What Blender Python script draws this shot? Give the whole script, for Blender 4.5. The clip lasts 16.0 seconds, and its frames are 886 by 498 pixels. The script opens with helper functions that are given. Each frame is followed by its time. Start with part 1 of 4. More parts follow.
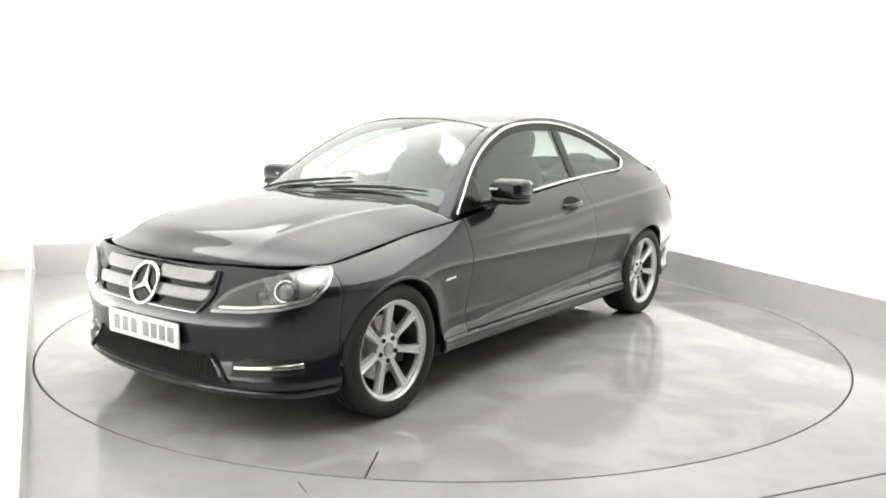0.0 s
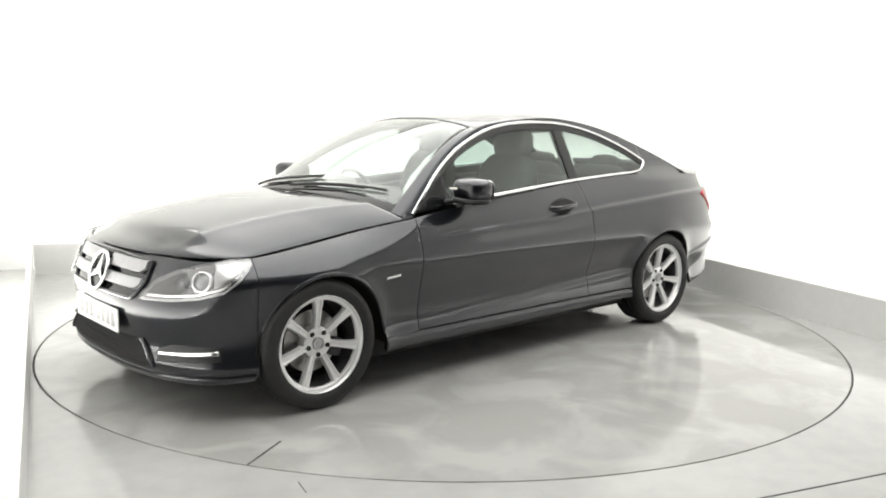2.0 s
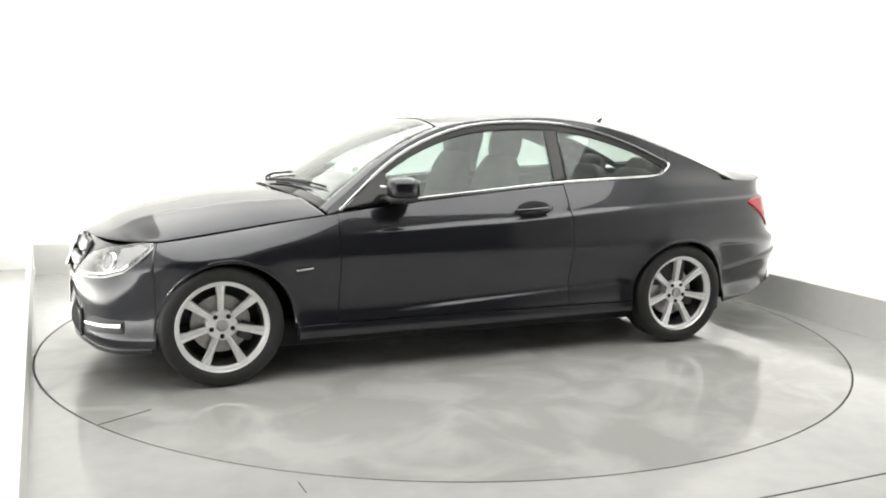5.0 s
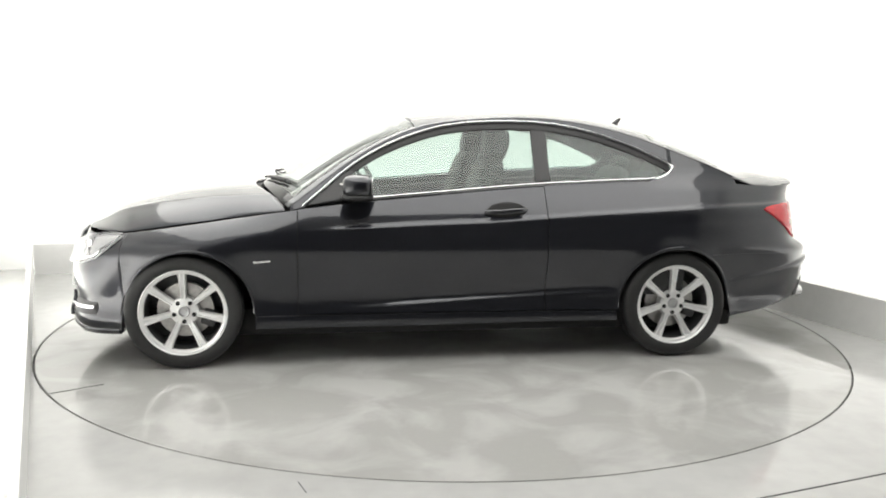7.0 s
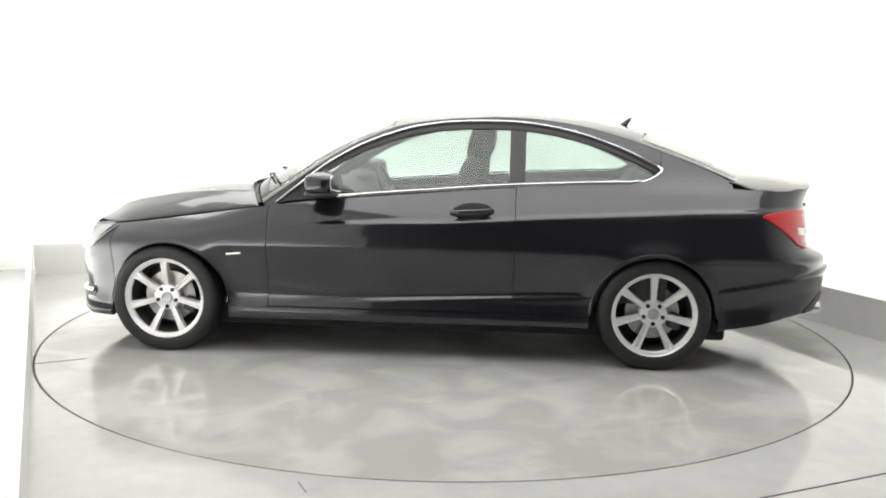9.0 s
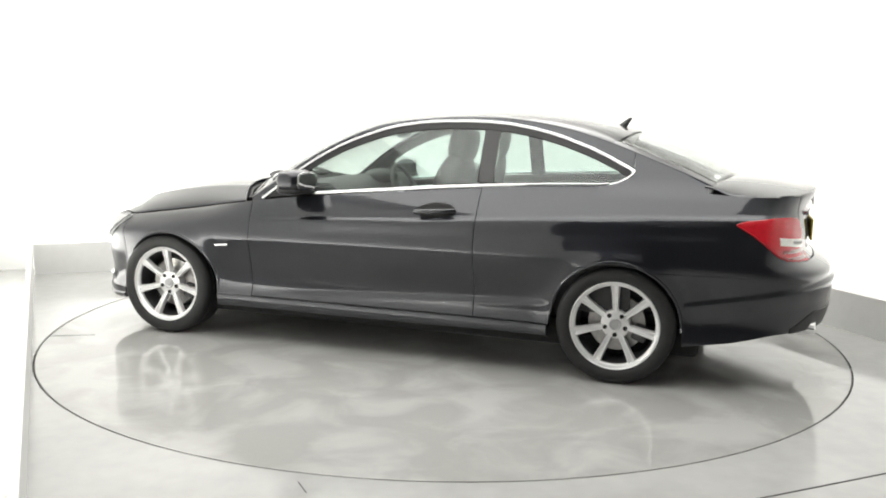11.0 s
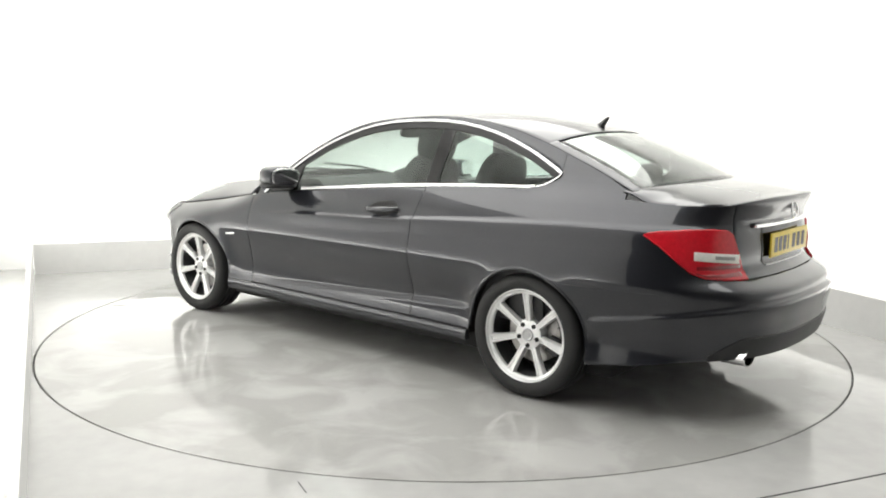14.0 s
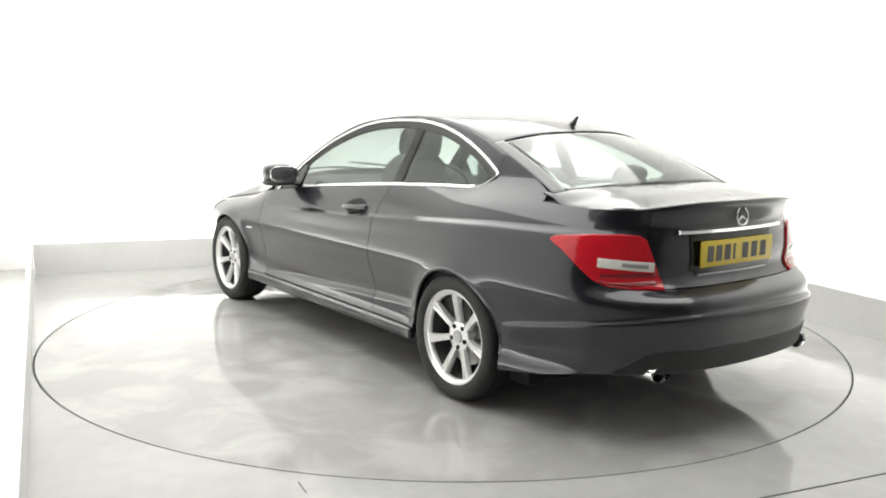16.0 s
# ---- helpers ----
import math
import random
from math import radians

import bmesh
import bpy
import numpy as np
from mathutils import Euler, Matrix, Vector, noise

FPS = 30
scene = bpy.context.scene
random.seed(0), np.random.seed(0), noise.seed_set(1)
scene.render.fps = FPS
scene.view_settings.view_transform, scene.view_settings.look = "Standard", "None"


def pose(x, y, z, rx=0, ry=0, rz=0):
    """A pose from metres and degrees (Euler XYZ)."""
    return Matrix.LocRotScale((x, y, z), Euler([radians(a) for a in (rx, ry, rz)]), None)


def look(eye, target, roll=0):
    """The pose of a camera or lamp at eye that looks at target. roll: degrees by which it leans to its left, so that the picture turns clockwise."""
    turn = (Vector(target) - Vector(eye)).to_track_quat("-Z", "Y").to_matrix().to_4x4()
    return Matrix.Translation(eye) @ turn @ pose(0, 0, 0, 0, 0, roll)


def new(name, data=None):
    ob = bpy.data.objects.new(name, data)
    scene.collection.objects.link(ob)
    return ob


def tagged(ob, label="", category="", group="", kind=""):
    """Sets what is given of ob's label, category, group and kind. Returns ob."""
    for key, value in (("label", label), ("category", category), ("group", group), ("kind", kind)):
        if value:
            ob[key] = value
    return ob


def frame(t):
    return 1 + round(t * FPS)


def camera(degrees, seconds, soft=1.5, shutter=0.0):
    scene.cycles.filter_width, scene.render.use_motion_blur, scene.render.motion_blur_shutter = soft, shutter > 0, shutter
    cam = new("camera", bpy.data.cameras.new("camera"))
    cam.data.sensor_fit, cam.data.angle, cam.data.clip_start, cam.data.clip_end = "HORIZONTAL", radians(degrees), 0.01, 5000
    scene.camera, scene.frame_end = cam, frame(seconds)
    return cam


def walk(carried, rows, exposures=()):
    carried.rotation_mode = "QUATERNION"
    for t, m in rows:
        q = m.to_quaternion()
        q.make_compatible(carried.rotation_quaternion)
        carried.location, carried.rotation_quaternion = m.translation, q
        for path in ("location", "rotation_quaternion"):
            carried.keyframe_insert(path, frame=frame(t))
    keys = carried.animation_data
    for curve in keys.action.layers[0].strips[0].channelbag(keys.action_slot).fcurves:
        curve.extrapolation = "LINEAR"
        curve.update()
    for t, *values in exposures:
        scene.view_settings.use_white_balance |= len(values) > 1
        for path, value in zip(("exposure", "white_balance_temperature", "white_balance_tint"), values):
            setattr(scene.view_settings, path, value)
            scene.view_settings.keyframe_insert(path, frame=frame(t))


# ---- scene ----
EYE = Vector((0.0, -5.453, 1.347))
PITCH, YAW, ROLL = radians(8.72), radians(0.122), 0.975
AIM = EYE + Vector((-math.sin(YAW) * math.cos(PITCH), math.cos(YAW) * math.cos(PITCH), -math.sin(PITCH)))
cam = camera(55.56, 16.0, soft=1.9)
walk(cam, [(0.0, look(EYE, AIM, ROLL)), (16.0, look(EYE, AIM, ROLL))])

# turn of the platform, in degrees, over time
TURN = [(0.0, 233.55), (0.5, 231.8), (1.0, 229.05), (1.5, 225.8), (2.0, 222.3), (2.5, 218.9), (3.0, 215.6),
        (3.5, 212.3), (4.0, 208.9), (5.25, 200.6), (6.5, 192.3), (7.0, 189.0), (7.5, 185.5), (8.0, 182.0),
        (8.5, 178.6), (9.0, 175.3), (10.25, 166.5), (11.5, 157.5), (12.0, 154.0), (12.5, 150.5), (13.0, 147.1),
        (13.5, 143.7), (14.0, 140.3), (14.5, 136.9), (15.0, 133.5), (15.5, 130.1), (16.0, 126.7)]
CAR_OFF = (0.156, -0.004)

# ---- light: white studio box with a softbox ceiling ----
world = bpy.data.worlds.new("studio_world")
world.use_nodes = True
world.node_tree.nodes["Background"].inputs[0].default_value = (0.9, 0.95, 1.0, 1)
world.node_tree.nodes["Background"].inputs[1].default_value = 0.05
scene.world = world
scene.view_settings.exposure = 0.12

# room axes: A runs along the back wall, B into the depth
ROOM_TURN = math.degrees(math.atan2(0.385, 0.92))
ROOM = pose(0, 0, 0, 0, 0, ROOM_TURN)
A0, A1, B0, B1, ROOM_H = -2.60, 2.50, -6.2, 2.71, 3.4
COVE = 0.32


def area(name, m, sx, sy, watts, colour=(1, 1, 1), spread=180):
    d = bpy.data.lights.new(name, "AREA")
    d.shape, d.size, d.size_y, d.energy, d.color, d.spread = "RECTANGLE", sx, sy, watts, colour, radians(spread)
    ob = new(name, d)
    ob.matrix_world = m
    return ob


WHITE = (1.0, 0.989, 0.951)
area("ceiling_softbox_light", ROOM @ pose(0.0, -0.2, 3.32), 4.7, 6.0, 204, WHITE)
# strip lamps hidden in the cove between the upstand and the walls, shining up the walls
area("cove_light", ROOM @ pose(-0.1, B1 + COVE * 0.36, 0.09, 176, 0, 0), 4.7, 0.09, 34, WHITE, 130)
area("cove_light", ROOM @ pose(A1 + COVE * 0.36, -0.45, 0.09, 0, -176, 0), 0.09, 5.9, 26, WHITE, 130)
area("cove_light", ROOM @ pose(-2.573, -0.05, 0.08, 0, 168, 2.94), 0.09, 5.1, 54, WHITE, 160)


# ---- materials ----
def mat(name, colour, rough=0.5, metal=0.0, coat=0.0, vary=0.0, scale=8.0, bump=0.0, bump_scale=200.0, rvary=0.0,
        spec=0.5):
    m = bpy.data.materials.new(name)
    m.use_nodes = True
    nt = m.node_tree
    b = nt.nodes["Principled BSDF"]
    b.inputs["Base Color"].default_value = (*colour, 1)
    b.inputs["Roughness"].default_value = rough
    b.inputs["Metallic"].default_value = metal
    b.inputs["Coat Weight"].default_value = coat
    b.inputs["Coat Roughness"].default_value = 0.03
    b.inputs["Coat IOR"].default_value = 1.61
    b.inputs["Specular IOR Level"].default_value = spec
    co = nt.nodes.new("ShaderNodeTexCoord")

    def tex(s, detail=5.0):
        n = nt.nodes.new("ShaderNodeTexNoise")
        n.inputs["Scale"].default_value, n.inputs["Detail"].default_value = s, detail
        nt.links.new(co.outputs["Object"], n.inputs["Vector"])
        return n.outputs["Fac"]

    def ramp(fac, lo, hi):
        n = nt.nodes.new("ShaderNodeMapRange")
        n.inputs["From Min"].default_value, n.inputs["From Max"].default_value = 0.3, 0.7
        n.inputs["To Min"].default_value, n.inputs["To Max"].default_value = lo, hi
        nt.links.new(fac, n.inputs["Value"])
        return n.outputs["Result"]

    if vary:
        a, c = ramp(tex(scale), 1 - vary, 1 + vary), ramp(tex(scale * 9), 1 - vary * 0.5, 1 + vary * 0.5)
        mul = nt.nodes.new("ShaderNodeMath")
        mul.operation = "MULTIPLY"
        nt.links.new(a, mul.inputs[0]), nt.links.new(c, mul.inputs[1])
        mix = nt.nodes.new("ShaderNodeVectorMath")
        mix.operation = "SCALE"
        mix.inputs[0].default_value = colour
        nt.links.new(mul.outputs[0], mix.inputs["Scale"])
        nt.links.new(mix.outputs[0], b.inputs["Base Color"])
    if rvary:
        nt.links.new(ramp(tex(scale * 0.7), max(0.02, rough - rvary), rough + rvary), b.inputs["Roughness"])
    if bump:
        n = nt.nodes.new("ShaderNodeBump")
        n.inputs["Strength"].default_value, n.inputs["Distance"].default_value = bump, 0.002
        nt.links.new(tex(bump_scale, 3.0), n.inputs["Height"])
        nt.links.new(n.outputs["Normal"], b.inputs["Normal"])
    return m


def glass_mat(name, colour, rough=0.0):
    """Solid tinted glass."""
    m = bpy.data.materials.new(name)
    m.use_nodes = True
    b = m.node_tree.nodes["Principled BSDF"]
    b.inputs["Base Color"].default_value = (*colour, 1)
    b.inputs["Roughness"].default_value = rough
    b.inputs["Transmission Weight"].default_value = 1.0
    b.inputs["IOR"].default_value = 1.5
    return m


M_FLOOR = mat("grey_resin_floor", (0.44, 0.44, 0.431), rough=0.12, vary=0.08, scale=1.1, rvary=0.08, bump=0.05, bump_scale=60)


def worn_resin(name, gloss, worn, scale):
    """Glossy resin with paler, duller worn patches."""
    m = mat(name, gloss, rough=0.1, bump=0.22, bump_scale=6)
    nt = m.node_tree
    b = nt.nodes["Principled BSDF"]
    co = nt.nodes.new("ShaderNodeTexCoord")

    def noise(s, lo, hi, detail, bend):
        n, r = nt.nodes.new("ShaderNodeTexNoise"), nt.nodes.new("ShaderNodeMapRange")
        n.inputs["Scale"].default_value, n.inputs["Detail"].default_value, n.inputs["Distortion"].default_value = s, detail, bend
        r.inputs["From Min"].default_value, r.inputs["From Max"].default_value = lo, hi
        nt.links.new(co.outputs["Object"], n.inputs["Vector"])
        nt.links.new(n.outputs["Fac"], r.inputs["Value"])
        return r.outputs["Result"]
    patches, grain = noise(scale, 0.44, 0.62, 6.0, 0.6), noise(scale * 14, 0.3, 0.7, 4.0, 0.0)
    both_n = nt.nodes.new("ShaderNodeMath")
    both_n.operation, both_n.use_clamp = "MULTIPLY_ADD", True
    both_n.inputs[1].default_value, both_n.inputs[2].default_value = 0.16, -0.08
    nt.links.new(grain, both_n.inputs[0])
    add = nt.nodes.new("ShaderNodeMath")
    add.operation, add.use_clamp = "ADD", True
    nt.links.new(patches, add.inputs[0]), nt.links.new(both_n.outputs[0], add.inputs[1])
    mix = nt.nodes.new("ShaderNodeMix")
    mix.data_type = "RGBA"
    mix.inputs[6].default_value, mix.inputs[7].default_value = (*gloss, 1), (*worn, 1)
    nt.links.new(add.outputs[0], mix.inputs[0])
    nt.links.new(mix.outputs[2], b.inputs["Base Color"])
    rough = nt.nodes.new("ShaderNodeMapRange")
    rough.inputs["To Min"].default_value, rough.inputs["To Max"].default_value = 0.05, 0.17
    nt.links.new(add.outputs[0], rough.inputs["Value"])
    nt.links.new(rough.outputs["Result"], b.inputs["Roughness"])
    return m


M_DISC = worn_resin("grey_resin_disc", (0.365, 0.363, 0.352), (0.452, 0.450, 0.440), 2.5)
M_WALL = mat("white_wall_paint", (0.86, 0.86, 0.845), rough=0.75, vary=0.012, scale=0.8, bump=0.05, bump_scale=120)
# Dark tone for unseen walls, added to darken the car's side reflections.
M_DARKWALL = mat("added_dark_wall", (0.11, 0.11, 0.115), rough=0.9, vary=0.15, scale=3.0)
M_CEIL = mat("white_ceiling_paint", (0.85, 0.85, 0.84), rough=0.8, vary=0.02, scale=1.0)
M_UPSTAND = mat("grey_upstand_paint", (0.68, 0.68, 0.668), rough=0.45, vary=0.04, scale=2.0)
M_GAP = mat("dark_gap_steel", (0.04, 0.04, 0.04), rough=0.6, vary=0.1, scale=10)


# ---- mesh helpers ----
def part(name, bm, material, parent=None, label="", smooth=True):
    me = bpy.data.meshes.new(name)
    bmesh.ops.recalc_face_normals(bm, faces=bm.faces[:])
    bm.to_mesh(me)
    bm.free()
    me.materials.append(material)
    if smooth:
        me.polygons.foreach_set("use_smooth", [True] * len(me.polygons))
        me.set_sharp_from_angle(angle=radians(38))
    ob = new(name, me)
    if parent:
        ob.parent = parent
    if label:
        ob["label"] = label
    if material.name.endswith("glass"):
        ob.visible_shadow = False
    return ob


def box_bm(x0, x1, y0, y1, z0, z1, bevel=0.0, segments=2, m=None):
    bm = bmesh.new()
    bmesh.ops.create_cube(bm, size=1)
    for v in bm.verts:
        v.co = Vector((x0 + (v.co.x + 0.5) * (x1 - x0), y0 + (v.co.y + 0.5) * (y1 - y0), z0 + (v.co.z + 0.5) * (z1 - z0)))
    if bevel:
        bmesh.ops.bevel(bm, geom=bm.edges[:], offset=bevel, segments=segments, affect="EDGES", profile=0.6)
    if m:
        bm.transform(m)
    return bm


def lathe_bm(profile, n=64, closed=False, m=None):
    """Turn a profile of (radius, height) round the z axis."""
    bm = bmesh.new()
    rings = []
    for r, h in profile:
        rings.append([bm.verts.new((r * math.cos(2 * math.pi * k / n), r * math.sin(2 * math.pi * k / n), h)) for k in range(n)])
    pairs = list(zip(rings, rings[1:])) + ([(rings[-1], rings[0])] if closed else [])
    for a, b in pairs:
        for k in range(n):
            bm.faces.new((a[k], a[(k + 1) % n], b[(k + 1) % n], b[k]))
    if m:
        bm.transform(m)
    return bm


def tube_bm(points, radius, n=8, closed=False, flat=1.0):
    """A tube along a line of points; flat squeezes its depth."""
    bm = bmesh.new()
    pts = [Vector(p) for p in points]
    rings, u = [], None
    for i, p in enumerate(pts):
        a, b = (pts[i - 1], pts[(i + 1) % len(pts)]) if closed else (pts[max(i - 1, 0)], pts[min(i + 1, len(pts) - 1)])
        d = (b - a).normalized()
        if u is None:
            u = d.cross(Vector((0, 1, 0)))
            u = u if u.length > 0.3 else d.cross(Vector((0, 0, 1)))
        u = (u - d * u.dot(d)).normalized()
        w = d.cross(u)
        rings.append([bm.verts.new(p + radius * (u * math.cos(2 * math.pi * k / n) + flat * w * math.sin(2 * math.pi * k / n))) for k in range(n)])
    for a, b in list(zip(rings, rings[1:])) + ([(rings[-1], rings[0])] if closed else []):
        for k in range(n):
            bm.faces.new((a[k], a[(k + 1) % n], b[(k + 1) % n], b[k]))
    if not closed:
        bm.faces.new(rings[0]), bm.faces.new(rings[-1])
    return bm


def join_bm(*bms):
    out = bmesh.new()
    for b in bms:
        me = bpy.data.meshes.new("tmp")
        b.to_mesh(me)
        b.free()
        out.from_mesh(me)
        bpy.data.meshes.remove(me)
    return out


# ---- the room ----
RING = 2.457


def build_room():
    # floor sheet with a round opening for the platform
    bm = bmesh.new()
    n = 128
    inner = [bm.verts.new(((RING + 0.004) * math.cos(2 * math.pi * k / n), (RING + 0.004) * math.sin(2 * math.pi * k / n), 0)) for k in range(n)]
    pit = [bm.verts.new((v.co.x, v.co.y, -0.08)) for v in inner]
    outer = [bm.verts.new((v.co.x * 3.6, v.co.y * 3.6, 0)) for v in inner]
    for k in range(n):
        j = (k + 1) % n
        bm.faces.new((inner[k], inner[j], outer[j], outer[k]))
        bm.faces.new((inner[k], pit[k], pit[j], inner[j]))
    tagged(part("floor", bm, M_FLOOR, smooth=False), "glossy pale grey resin floor around the turntable", "floor", kind="structure")
    bm = lathe_bm([(0.0005, -0.082), (RING + 0.3, -0.082)], 96)
    tagged(part("pit_floor", bm, M_GAP, smooth=False), "dark steel pit under the turntable", "floor", kind="structure")

    def wall(name, a0, a1, b0, b1, z0, z1, material, label):
        ob = part(name, box_bm(a0, a1, b0, b1, z0, z1, m=ROOM), material, smooth=False)
        return tagged(ob, label, "wall", kind="structure")

    t = 0.15
    # back and right wall join in a rounded corner, behind a cove
    r, k, aw, bw = 0.45, 14, A1 + COVE, B1 + COVE
    line = [(A0 - 0.5, bw)] + [(aw - r + r * math.sin(i / k * math.pi / 2), bw - r + r * math.cos(i / k * math.pi / 2)) for i in range(k + 1)] + [(aw, B0)]

    def curtain(name, pts, depth, z0, z1, material, label):
        bm = bmesh.new()
        rows = []
        for i, (a, b) in enumerate(pts):
            d = Vector(pts[min(i + 1, len(pts) - 1)]) - Vector(pts[max(i - 1, 0)])
            nrm = Vector((-d.y, d.x)).normalized() * depth
            rows.append([bm.verts.new(ROOM @ Vector((x, y, z))) for x, y, z in ((a, b, z0), (a, b, z1), (a + nrm.x, b + nrm.y, z1), (a + nrm.x, b + nrm.y, z0))])
        for p, q in zip(rows, rows[1:]):
            for i in range(4):
                bm.faces.new((p[i], p[(i + 1) % 4], q[(i + 1) % 4], q[i]))
        bm.faces.new(rows[0]), bm.faces.new(rows[-1])
        return tagged(part(name, bm, material), label, "wall", kind="structure")

    half = len(line) // 2
    curtain("wall_back", line[:half + 1], t, 0, ROOM_H, M_WALL, "plain white studio back wall, brightly lit")
    curtain("wall_right", line[half:], t, 0, ROOM_H, M_WALL, "plain white studio side wall, brightly lit")
    skirt = [(A0, B1 - 0.004)] + [(A1 - 0.05 + 0.046 * math.sin(i / 6 * math.pi / 2), B1 - 0.05 + 0.046 * math.cos(i / 6 * math.pi / 2)) for i in range(7)] + [(A1 - 0.004, B0)]
    curtain("upstand", skirt, 0.03, 0, UPSTAND_H, M_UPSTAND, "low grey upstand along the white wall foot")
    curtain("wall_left", [(-2.627, -3.1), (-2.94, B1 + COVE)], t, 0, ROOM_H, M_WALL, "plain white studio wall beside the camera")
    # Unseen dark stretch, added to keep the door reflections dark.
    curtain("dark_wall_left", [(-2.474, B0), (-2.627, -3.1)], t, 0, ROOM_H, M_DARKWALL, "added dark wall out of view beside the camera, darkens reflections")
    curtain("upstand_left", [(-2.154, B0), (-2.610, B1 + 0.02)], 0.03, 0, UPSTAND_H, M_UPSTAND, "low grey upstand along the white wall foot")
    # Unseen wall, kept dark so the car's side reflects little light.
    wall("wall_front", A0 - 3 * t, A1 + COVE + t, B0 - t, B0, 0, ROOM_H, M_DARKWALL, "added dark wall out of view behind the camera, darkens reflections")
    ob = part("ceiling", box_bm(A0 - 4 * t, A1 + COVE + t, B0 - t, B1 + COVE + t, ROOM_H, ROOM_H + 0.1, m=ROOM), M_CEIL, smooth=False)
    tagged(ob, "plain white studio ceiling", "ceiling", kind="structure")


UPSTAND_H = 0.26
build_room()
tagged(part("wall_batten", box_bm(-1.372, -1.322, B1 + COVE - 0.014, B1 + COVE - 0.002, 0.80, 1.19, 0.003, m=ROOM), M_WALL), "slim white upright batten on the white wall", "trim", kind="structure")
tagged(part("floor_joint", box_bm(-1.2, A1 - 0.01, -2.806, -2.798, -0.01, 0.0015, m=ROOM), M_GAP, smooth=False), "thin dark straight joint in the resin floor", "joint", kind="structure")
tagged(part("floor_joint", box_bm(-0.05, 0.05, -0.0016, 0.0016, -0.01, 0.0015, m=pose(-0.51, -2.525, 0, 0, 0, -64)), M_GAP, smooth=False), "short dark mark in the resin floor", "joint", kind="structure")


def build_turntable():
    top = new("turntable")
    tagged(top, "large round grey resin turntable flush with the floor", "turntable")
    part("plate", lathe_bm([(0.0005, -0.05), (0.0005, 0.0), (1.2, 0.0), (RING - 0.008, 0.0), (RING - 0.006, -0.002), (RING - 0.006, -0.05)], 192), M_DISC, top)
    part("joint", box_bm(2.19, RING - 0.007, -0.004, 0.004, -0.01, 0.0012, m=pose(0, 0, 0, 0, 0, SEAM)), M_GAP, top, "short dark radial joint")
    part("rim_ring", lathe_bm([(RING - 0.0055, -0.05), (RING - 0.0055, -0.004), (RING - 0.001, -0.004), (RING - 0.001, -0.05)], 160, closed=True), M_GAP, top, "thin dark edge ring")
    return top


SEAM = 29.7
turntable = build_turntable()


# ---- car: surfaces ----
def spline(xs, ys):
    """Natural cubic spline through a few stations, as a function on arrays."""
    xs, ys = np.array(xs, float), np.array(ys, float)
    n, h = len(xs), np.diff(xs)
    A, r = np.eye(n), np.zeros(n)
    for i in range(1, n - 1):
        A[i, i - 1:i + 2] = h[i - 1], 2 * (h[i - 1] + h[i]), h[i]
        r[i] = 6 * ((ys[i + 1] - ys[i]) / h[i] - (ys[i] - ys[i - 1]) / h[i - 1])
    m = np.linalg.solve(A, r)

    def f(x):
        x = np.clip(np.asarray(x, float), xs[0], xs[-1])
        i = np.clip(np.searchsorted(xs, x) - 1, 0, n - 2)
        a, b = (xs[i + 1] - x) / h[i], (x - xs[i]) / h[i]
        return a * ys[i] + b * ys[i + 1] + ((a ** 3 - a) * m[i] + (b ** 3 - b) * m[i + 1]) * h[i] ** 2 / 6
    return f


def table(xs, ys):
    xs, ys = np.array(xs, float), np.array(ys, float)
    if xs[0] > xs[-1]:
        xs, ys = xs[::-1], ys[::-1]
    return lambda x: np.interp(x, xs, ys)


def smooth01(x):
    x = np.clip(x, 0, 1)
    return x * x * (3 - 2 * x)


# plan outline at the widest height, from the nose round to the tail
OUT_X = [2.09, 2.081, 2.045, 1.988, 1.90, 1.74, 1.48, 1.20, 0.80, 0.0, -0.80, -1.20, -1.48, -1.72, -1.96, -2.15, -2.30, -2.400, -2.453, -2.466]
OUT_Y = [0.0, 0.24, 0.455, 0.622, 0.755, 0.846, 0.878, 0.884, 0.880, 0.876, 0.878, 0.888, 0.892, 0.876, 0.838, 0.775, 0.655, 0.48, 0.25, 0.0]
_len = np.concatenate([[0], np.cumsum(np.hypot(np.diff(OUT_X), np.diff(OUT_Y)))])
S_END = float(_len[-1])
_ox, _oy = spline(_len, OUT_X), spline(_len, OUT_Y)
_fine = np.linspace(0, S_END, 1200)
_fx, _fy = _ox(_fine), _oy(_fine)


def s_at(x):
    """Outline length at which the side passes x."""
    return float(np.interp(-x, -_fx, _fine))


def s_tail(y):
    k = _fine > S_END * 0.6
    return float(np.interp(-y, -_fy[k], _fine[k]))


SIDE_IN = spline([0.14, 0.20, 0.25, 0.30, 0.35, 0.41, 0.50, 0.58, 0.64, 0.70, 0.78, 0.86, 0.93, 1.00, 1.06],
                 [0.062, 0.034, 0.022, 0.036, 0.045, 0.044, 0.029, 0.011, 0.002, 0.012, 0.034, 0.071, 0.118, 0.170, 0.215])
NOSE_IN = spline([0.14, 0.20, 0.25, 0.30, 0.38, 0.46, 0.53, 0.58, 0.64, 0.70, 0.74, 0.80],
                 [0.080, 0.020, 0.000, 0.016, 0.018, 0.004, 0.010, 0.035, 0.066, 0.100, 0.130, 0.20])
TAIL_IN = spline([0.14, 0.22, 0.30, 0.38, 0.45, 0.52, 0.58, 0.625, 0.66, 0.75, 0.85, 0.93, 0.98, 1.02, 1.06],
                 [0.150, 0.090, 0.040, 0.012, 0.000, 0.000, 0.004, 0.030, 0.100, 0.142, 0.150, 0.144, 0.122, 0.116, 0.14])
